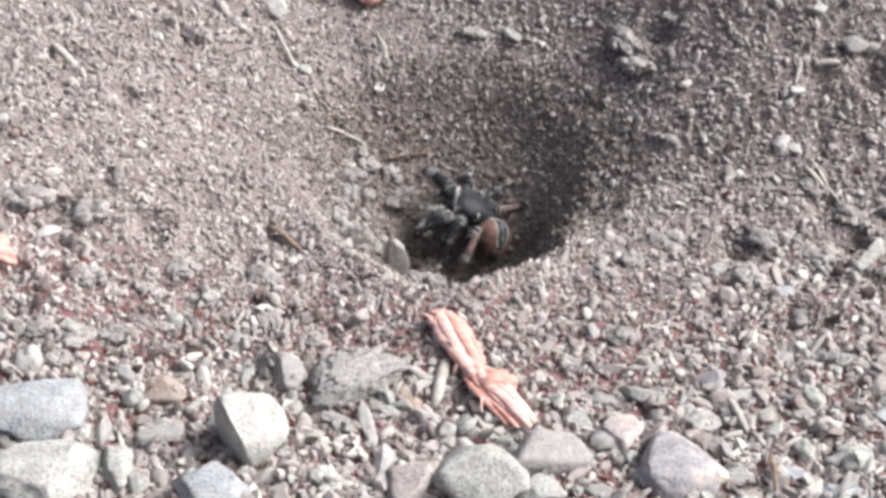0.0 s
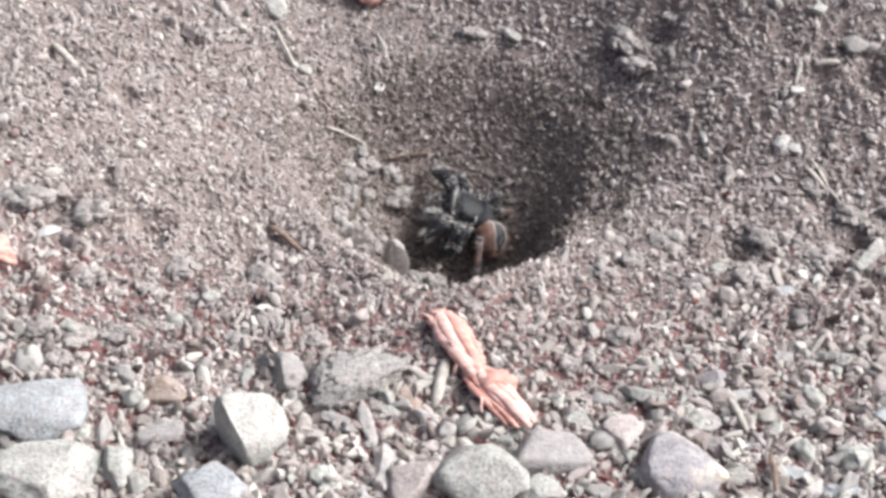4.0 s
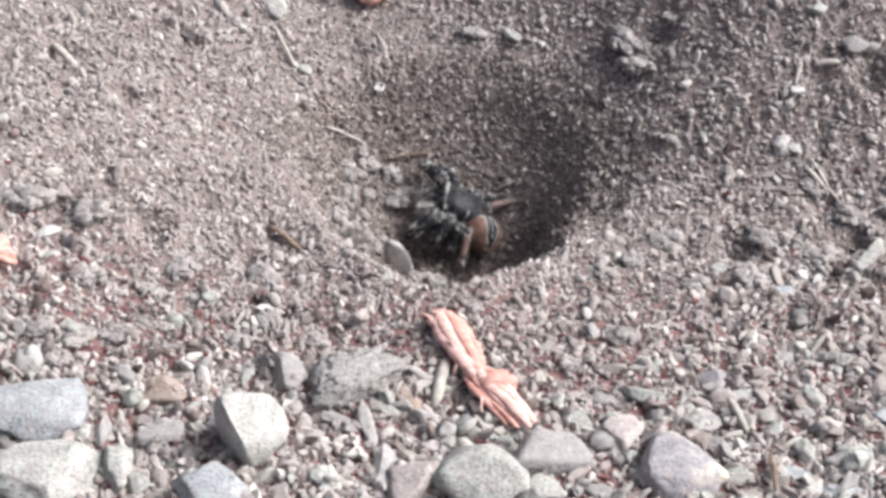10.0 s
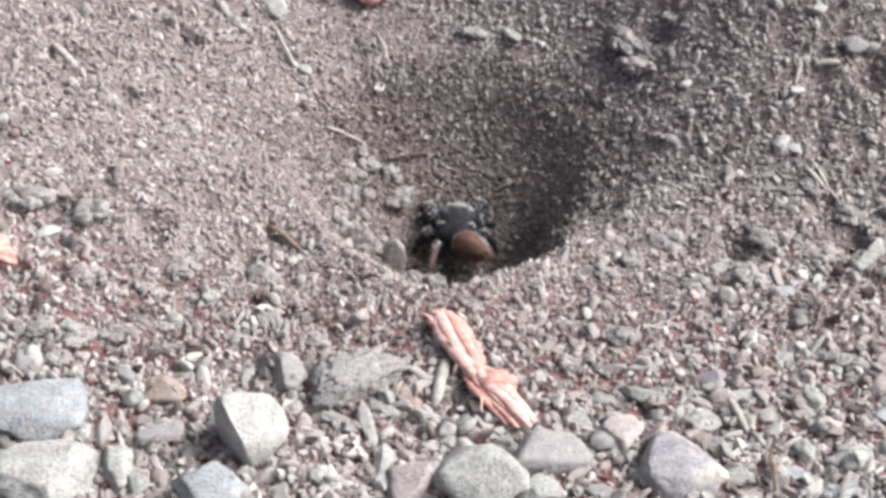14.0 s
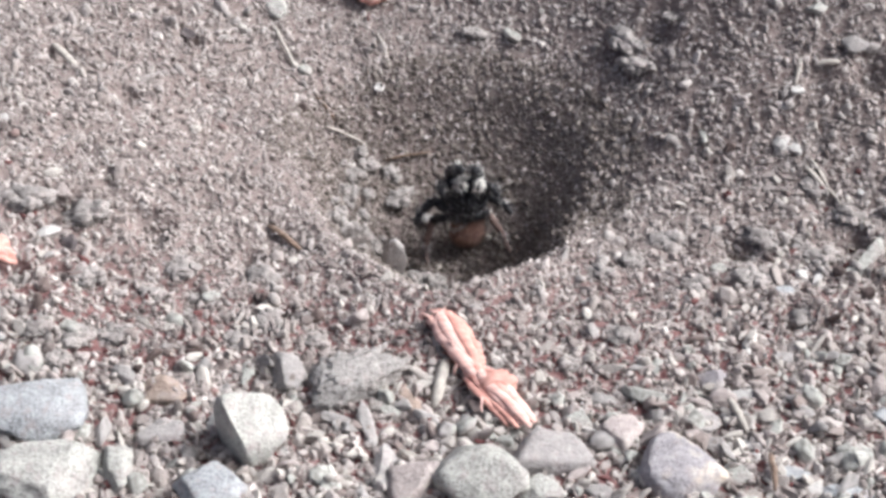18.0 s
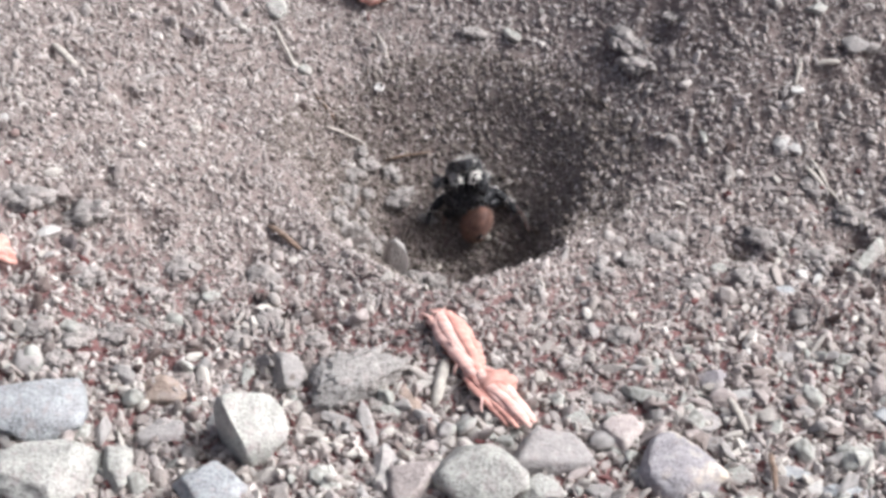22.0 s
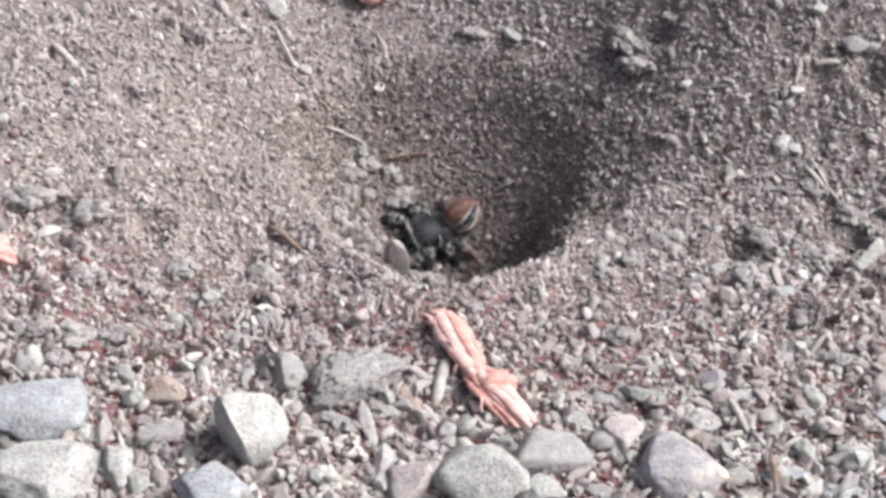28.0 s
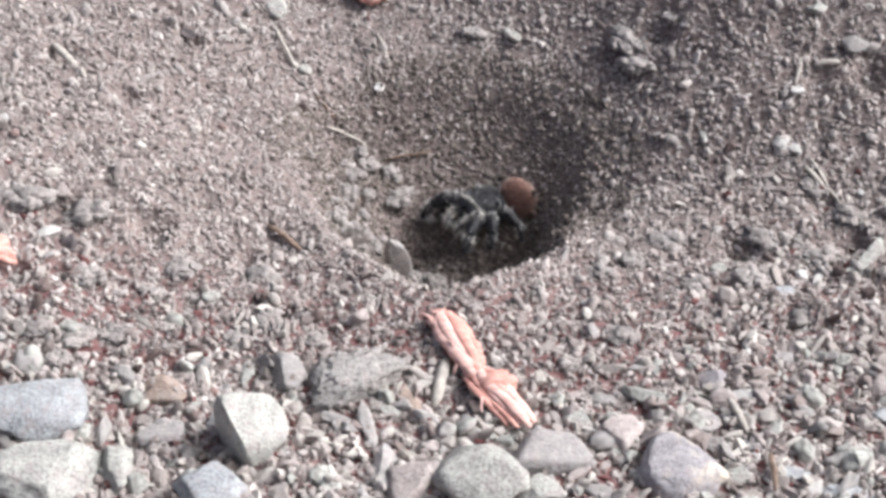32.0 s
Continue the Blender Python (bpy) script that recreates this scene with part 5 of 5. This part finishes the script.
    walk(ABDOMEN, [
        (0.0, pose(-0.00265, 0, -0.00005, 16, -9, -69)), (0.2, pose(-0.00265, 0, -0.00005, 16, -9, -69)),
        (0.4, pose(-0.00265, 0, -0.00005, 16, -9, -69)), (0.6, pose(-0.00265, 0, -0.00005, 16, -9, -69)),
        (0.8, pose(-0.00265, 0, -0.00005, 16, -9, -69)), (0.9, pose(-0.00265, 0, -0.00005, -10, 9, -40)),
        (1.0, pose(-0.00265, 0, -0.00005, -19, 39, -12)), (1.2, pose(-0.00265, 0, -0.00005, -19, 39, -12)),
        (1.4, pose(-0.00265, 0, -0.00005, -19, 39, -12)), (1.5, pose(-0.00265, 0, -0.00005, -10, 9, -40)),
        (1.6, pose(-0.00265, 0, -0.00005, 16, -9, -69)), (1.8, pose(-0.00265, 0, -0.00005, 16, -9, -69)),
        (2.0, pose(-0.00265, 0, -0.00005, 16, -9, -69)), (2.2, pose(-0.00265, 0, -0.00005, 16, -9, -69)),
        (2.4, pose(-0.00265, 0, -0.00005, 16, -9, -69)), (2.6, pose(-0.00265, 0, -0.00005, 16, -9, -69)),
        (2.7, pose(-0.00265, 0, -0.00005, -10, 9, -40)), (2.8, pose(-0.00265, 0, -0.00005, -19, 39, -12)),
        (2.9, pose(-0.00265, 0, -0.00005, -10, 9, -40)), (3.0, pose(-0.00265, 0, -0.00005, 16, -9, -69)),
        (3.2, pose(-0.00265, 0, -0.00005, 16, -9, -69)), (3.4, pose(-0.00265, 0, -0.00005, 16, -9, -69)),
        (3.6, pose(-0.00265, 0, -0.00005, 16, -9, -69)), (3.8, pose(-0.00265, 0, -0.00005, 16, -9, -69)),
        (4.0, pose(-0.00265, 0, -0.00005, 16, -9, -69)), (4.2, pose(-0.00265, 0, -0.00005, 16, -9, -69)),
        (4.4, pose(-0.00265, 0, -0.00005, 16, -9, -69)), (4.6, pose(-0.00265, 0, -0.00005, 16, -9, -69)),
        (4.8, pose(-0.00265, 0, -0.00005, 16, -9, -69)), (5.0, pose(-0.00265, 0, -0.00005, 16, -9, -69)),
        (5.2, pose(-0.00265, 0, -0.00005, 16, -9, -69)), (5.4, pose(-0.00265, 0, -0.00005, 16, -9, -69)),
        (5.6, pose(-0.00265, 0, -0.00005, 16, -9, -69)), (5.8, pose(-0.00265, 0, -0.00005, 16, -9, -69)),
        (6.0, pose(-0.00265, 0, -0.00005, 16, -9, -69)), (6.2, pose(-0.00265, 0, -0.00005, 16, -9, -69)),
        (6.4, pose(-0.00265, 0, -0.00005, 16, -9, -69)), (6.6, pose(-0.00265, 0, -0.00005, 16, -9, -69)),
        (6.8, pose(-0.00265, 0, -0.00005, 16, -9, -69)), (7.0, pose(-0.00265, 0, -0.00005, 16, -9, -69)),
        (7.2, pose(-0.00265, 0, -0.00005, 16, -9, -69)), (7.4, pose(-0.00265, 0, -0.00005, 16, -9, -69)),
        (7.6, pose(-0.00265, 0, -0.00005, 16, -9, -69)), (7.8, pose(-0.00265, 0, -0.00005, 16, -9, -69)),
        (8.0, pose(-0.00265, 0, -0.00005, 16, -9, -69)), (8.2, pose(-0.00265, 0, -0.00005, 16, -9, -69)),
        (8.4, pose(-0.00265, 0, -0.00005, 16, -9, -69)), (8.6, pose(-0.00265, 0, -0.00005, 16, -9, -69)),
        (8.8, pose(-0.00265, 0, -0.00005, 16, -9, -69)), (9.0, pose(-0.00265, 0, -0.00005, 16, -9, -69)),
        (9.2, pose(-0.00265, 0, -0.00005, 16, -9, -69)), (9.4, pose(-0.00265, 0, -0.00005, 16, -9, -69)),
        (9.6, pose(-0.00265, 0, -0.00005, 16, -9, -69)), (9.8, pose(-0.00265, 0, -0.00005, 16, -9, -69)),
        (10.0, pose(-0.00265, 0, -0.00005, 16, -9, -69)), (10.2, pose(-0.00265, 0, -0.00005, 16, -9, -69)),
        (10.3, pose(-0.00265, 0, -0.00005, 19, -4, -60)), (10.4, pose(-0.00265, 0, -0.00005, 25, 5, -38)),
        (10.5, pose(-0.00265, 0, -0.00005, 32, 12, -15)), (10.6, pose(-0.00265, 0, -0.00005, 34, 15, -3)),
        (10.8, pose(-0.00265, 0, -0.00005, 34, 15, -3)), (11.0, pose(-0.00265, 0, -0.00005, 34, 15, -3)),
        (11.2, pose(-0.00265, 0, -0.00005, 34, 15, -3)), (11.4, pose(-0.00265, 0, -0.00005, 34, 15, -3)),
        (11.6, pose(-0.00265, 0, -0.00005, 34, 15, -3)), (11.8, pose(-0.00265, 0, -0.00005, 34, 15, -3)),
        (12.0, pose(-0.00265, 0, -0.00005, 34, 15, -3)), (12.2, pose(-0.00265, 0, -0.00005, 34, 15, -3)),
        (12.4, pose(-0.00265, 0, -0.00005, 34, 15, -3)), (12.6, pose(-0.00265, 0, -0.00005, 34, 15, -3)),
        (12.7, pose(-0.00265, 0, -0.00005, 39, 17, 5)), (12.8, pose(-0.00265, 0, -0.00005, 49, 20, 25)),
        (12.9, pose(-0.00265, 0, -0.00005, 58, 20, 46)), (13.0, pose(-0.00265, 0, -0.00005, 62, 20, 55)),
        (13.2, pose(-0.00265, 0, -0.00005, 62, 20, 55)), (13.4, pose(-0.00265, 0, -0.00005, 62, 20, 55)),
        (13.6, pose(-0.00265, 0, -0.00005, 62, 20, 55)), (13.8, pose(-0.00265, 0, -0.00005, 62, 20, 55)),
        (14.0, pose(-0.00265, 0, -0.00005, 62, 20, 55)), (14.2, pose(-0.00265, 0, -0.00005, 62, 20, 55)),
        (14.4, pose(-0.00265, 0, -0.00005, 62, 20, 55)), (14.6, pose(-0.00265, 0, -0.00005, 62, 20, 55)),
        (14.8, pose(-0.00265, 0, -0.00005, 68, 15, 62)), (15.0, pose(-0.00265, 0, -0.00005, 79, -1, 80)),
        (15.2, pose(-0.00265, 0, -0.00005, 85, -26, 104)), (15.4, pose(-0.00265, 0, -0.00005, 75, -53, 144)),
        (15.6, pose(-0.00265, 0, -0.00005, 29, -58, -140)), (15.8, pose(-0.00265, 0, -0.00005, 13, -37, -91)),
        (16.0, pose(-0.00265, 0, -0.00005, 20, -18, -64)), (16.2, pose(-0.00265, 0, -0.00005, 31, -8, -46)),
        (16.4, pose(-0.00265, 0, -0.00005, 36, -6, -39)), (16.6, pose(-0.00265, 0, -0.00005, 36, -6, -39)),
        (16.8, pose(-0.00265, 0, -0.00005, 36, -6, -39)), (17.0, pose(-0.00265, 0, -0.00005, 36, -6, -39)),
        (17.2, pose(-0.00265, 0, -0.00005, 36, -6, -39)), (17.4, pose(-0.00265, 0, -0.00005, 36, -6, -39)),
        (17.6, pose(-0.00265, 0, -0.00005, 36, -6, -39)), (17.8, pose(-0.00265, 0, -0.00005, 36, -6, -39)),
        (18.0, pose(-0.00265, 0, -0.00005, 36, -6, -39)), (18.2, pose(-0.00265, 0, -0.00005, 36, -6, -39)),
        (18.4, pose(-0.00265, 0, -0.00005, 36, -6, -39)), (18.6, pose(-0.00265, 0, -0.00005, 36, -6, -39)),
        (18.8, pose(-0.00265, 0, -0.00005, 36, -6, -39)), (19.0, pose(-0.00265, 0, -0.00005, 36, -6, -39)),
        (19.2, pose(-0.00265, 0, -0.00005, 36, -6, -39)), (19.4, pose(-0.00265, 0, -0.00005, 36, -6, -39)),
        (19.6, pose(-0.00265, 0, -0.00005, 36, -6, -39)), (19.8, pose(-0.00265, 0, -0.00005, 36, -6, -39)),
        (20.0, pose(-0.00265, 0, -0.00005, 36, -6, -39)), (20.2, pose(-0.00265, 0, -0.00005, 36, -6, -39)),
        (20.4, pose(-0.00265, 0, -0.00005, 36, -6, -39)), (20.6, pose(-0.00265, 0, -0.00005, 36, -6, -39)),
        (20.8, pose(-0.00265, 0, -0.00005, 36, -6, -39)), (21.0, pose(-0.00265, 0, -0.00005, 36, -6, -39)),
        (21.2, pose(-0.00265, 0, -0.00005, 36, -6, -39)), (21.4, pose(-0.00265, 0, -0.00005, 36, -6, -39)),
        (21.6, pose(-0.00265, 0, -0.00005, 36, -6, -39)), (21.7, pose(-0.00265, 0, -0.00005, 31, -17, -44)),
        (21.8, pose(-0.00265, 0, -0.00005, 24, -42, -53)), (21.9, pose(-0.00265, 0, -0.00005, 25, -67, -68)),
        (22.0, pose(-0.00265, 0, -0.00005, 41, -78, -89)), (22.2, pose(-0.00265, 0, -0.00005, 41, -78, -89)),
        (22.4, pose(-0.00265, 0, -0.00005, 41, -78, -89)), (22.6, pose(-0.00265, 0, -0.00005, 41, -78, -89)),
        (22.8, pose(-0.00265, 0, -0.00005, 41, -78, -89)), (23.0, pose(-0.00265, 0, -0.00005, 41, -78, -89)),
        (23.2, pose(-0.00265, 0, -0.00005, 41, -78, -89)), (23.4, pose(-0.00265, 0, -0.00005, 41, -78, -89)),
        (23.6, pose(-0.00265, 0, -0.00005, 41, -78, -89)), (23.8, pose(-0.00265, 0, -0.00005, 41, -78, -89)),
        (24.0, pose(-0.00265, 0, -0.00005, 41, -78, -89)), (24.2, pose(-0.00265, 0, -0.00005, 41, -78, -89)),
        (24.4, pose(-0.00265, 0, -0.00005, 41, -78, -89)), (24.6, pose(-0.00265, 0, -0.00005, 41, -78, -89)),
        (24.8, pose(-0.00265, 0, -0.00005, 41, -78, -89)), (25.0, pose(-0.00265, 0, -0.00005, 41, -78, -89)),
        (25.2, pose(-0.00265, 0, -0.00005, 41, -78, -89)), (25.4, pose(-0.00265, 0, -0.00005, 41, -78, -89)),
        (25.6, pose(-0.00265, 0, -0.00005, 41, -78, -89)), (25.8, pose(-0.00265, 0, -0.00005, 67, -74, -112)),
        (26.0, pose(-0.00265, 0, -0.00005, 96, -57, -132)), (26.2, pose(-0.00265, 0, -0.00005, 112, -28, -136)),
        (26.4, pose(-0.00265, 0, -0.00005, 125, 6, -133)), (26.6, pose(-0.00265, 0, -0.00005, 141, 42, -122)),
        (26.8, pose(-0.00265, 0, -0.00005, -172, 70, -81)), (27.0, pose(-0.00265, 0, -0.00005, -90, 63, -3)),
        (27.2, pose(-0.00265, 0, -0.00005, -68, 45, 15)), (27.4, pose(-0.00265, 0, -0.00005, -63, 38, 18)),
        (27.6, pose(-0.00265, 0, -0.00005, -63, 38, 18)), (27.8, pose(-0.00265, 0, -0.00005, -63, 38, 18)),
        (28.0, pose(-0.00265, 0, -0.00005, -63, 38, 18)), (28.2, pose(-0.00265, 0, -0.00005, -53, 42, 15)),
        (28.4, pose(-0.00265, 0, -0.00005, -18, 44, 14)), (28.6, pose(-0.00265, 0, -0.00005, -18, 44, 14)),
        (28.8, pose(-0.00265, 0, -0.00005, -18, 44, 14)), (29.0, pose(-0.00265, 0, -0.00005, -18, 44, 14)),
        (29.2, pose(-0.00265, 0, -0.00005, -18, 44, 14)), (29.4, pose(-0.00265, 0, -0.00005, -18, 44, 14)),
        (29.6, pose(-0.00265, 0, -0.00005, -18, 44, 14)), (29.8, pose(-0.00265, 0, -0.00005, -18, 44, 14)),
        (30.0, pose(-0.00265, 0, -0.00005, -18, 44, 14)), (30.2, pose(-0.00265, 0, -0.00005, -18, 44, 14)),
        (30.4, pose(-0.00265, 0, -0.00005, -18, 44, 14)), (30.6, pose(-0.00265, 0, -0.00005, -18, 44, 14)),
        (30.8, pose(-0.00265, 0, -0.00005, -18, 44, 14)), (31.0, pose(-0.00265, 0, -0.00005, -18, 44, 14)),
        (31.2, pose(-0.00265, 0, -0.00005, -18, 44, 14)), (31.3, pose(-0.00265, 0, -0.00005, -33, 46, 9)),
        (31.4, pose(-0.00265, 0, -0.00005, -48, 48, 4)), (31.5, pose(-0.00265, 0, -0.00005, -48, 48, 4)),
        (31.6, pose(-0.00265, 0, -0.00005, -48, 48, 4)), (31.7, pose(-0.00265, 0, -0.00005, 173, 67, -66)),
        (31.8, pose(-0.00265, 0, -0.00005, 92, 34, -67)), (32.0, pose(-0.00265, 0, -0.00005, 92, 34, -67))])
    # the spider's legs knock the flake of stone to and fro
    x, y, z = SLIM_STONE.location
    walk(SLIM_STONE, [(t, pose(x + dx * MM, y, z, 0, lean, 0)) for t, dx, lean in (
        (0.0, 0, -3), (3.5, 0, -3), (6.5, 0.1, -6), (7.0, 0.3, -15), (8.0, 0.1, -10), (10.0, 0.2, -17), (12.0, 0.2, -17), (13.0, -0.1, 5), (14.0, -0.3, 10),
        (17.0, -0.2, 4), (21.0, -0.4, 12), (22.0, 0, 2), (25.0, -0.3, 14), (28.0, 0.1, -6), (29.0, 0, 2), (31.0, 0.1, -10), (32.0, 0.2, -14))])
    for n, (leg, s, k) in enumerate(LEGS):
        at = leg.location.copy()
        rows = []
        for i in range(0, 161):
            t = i * 0.2
            swing = 7 * math.sin(5.1 * t + 2.1 * n) + 5 * math.sin(11.3 * t + n) + (12 if k == 2 else 6) * math.sin(0.9 * t + 1.7 * n)
            lift = 7 * math.sin(6.7 * t + 1.3 * n) + 6 * math.sin(1.3 * t + n)
            # the forelegs close round the face while it rears up; the long hind pair hangs down beside the abdomen before and after that
            drawn = 1 / (1 + math.exp(-(t - 15.4) * 5)) - 1 / (1 + math.exp(-(t - 25.8) * 3))
            hung = 1 / (1 + math.exp(-(t - 10.4) * 6)) - 1 / (1 + math.exp(-(t - 15.4) * 3))
            early = 1 / (1 + math.exp((t - 12.6) * 4))
            swing -= s * (early * (0, 0, 20 if s > 0 else -15, 55 if s > 0 else -20)[k] + drawn * (46, 44, 24 if s > 0 else 0, 25 if s > 0 else -8)[k] - hung * (0, 0, 0, 14)[k])
            rows.append((t, pose(*at, lift * s + early * (0 if s > 0 else -24 - 8 * k), 0.4 * lift + drawn * (-14, -4, 6, 0)[k], swing)))
        walk(leg, rows)


motions()
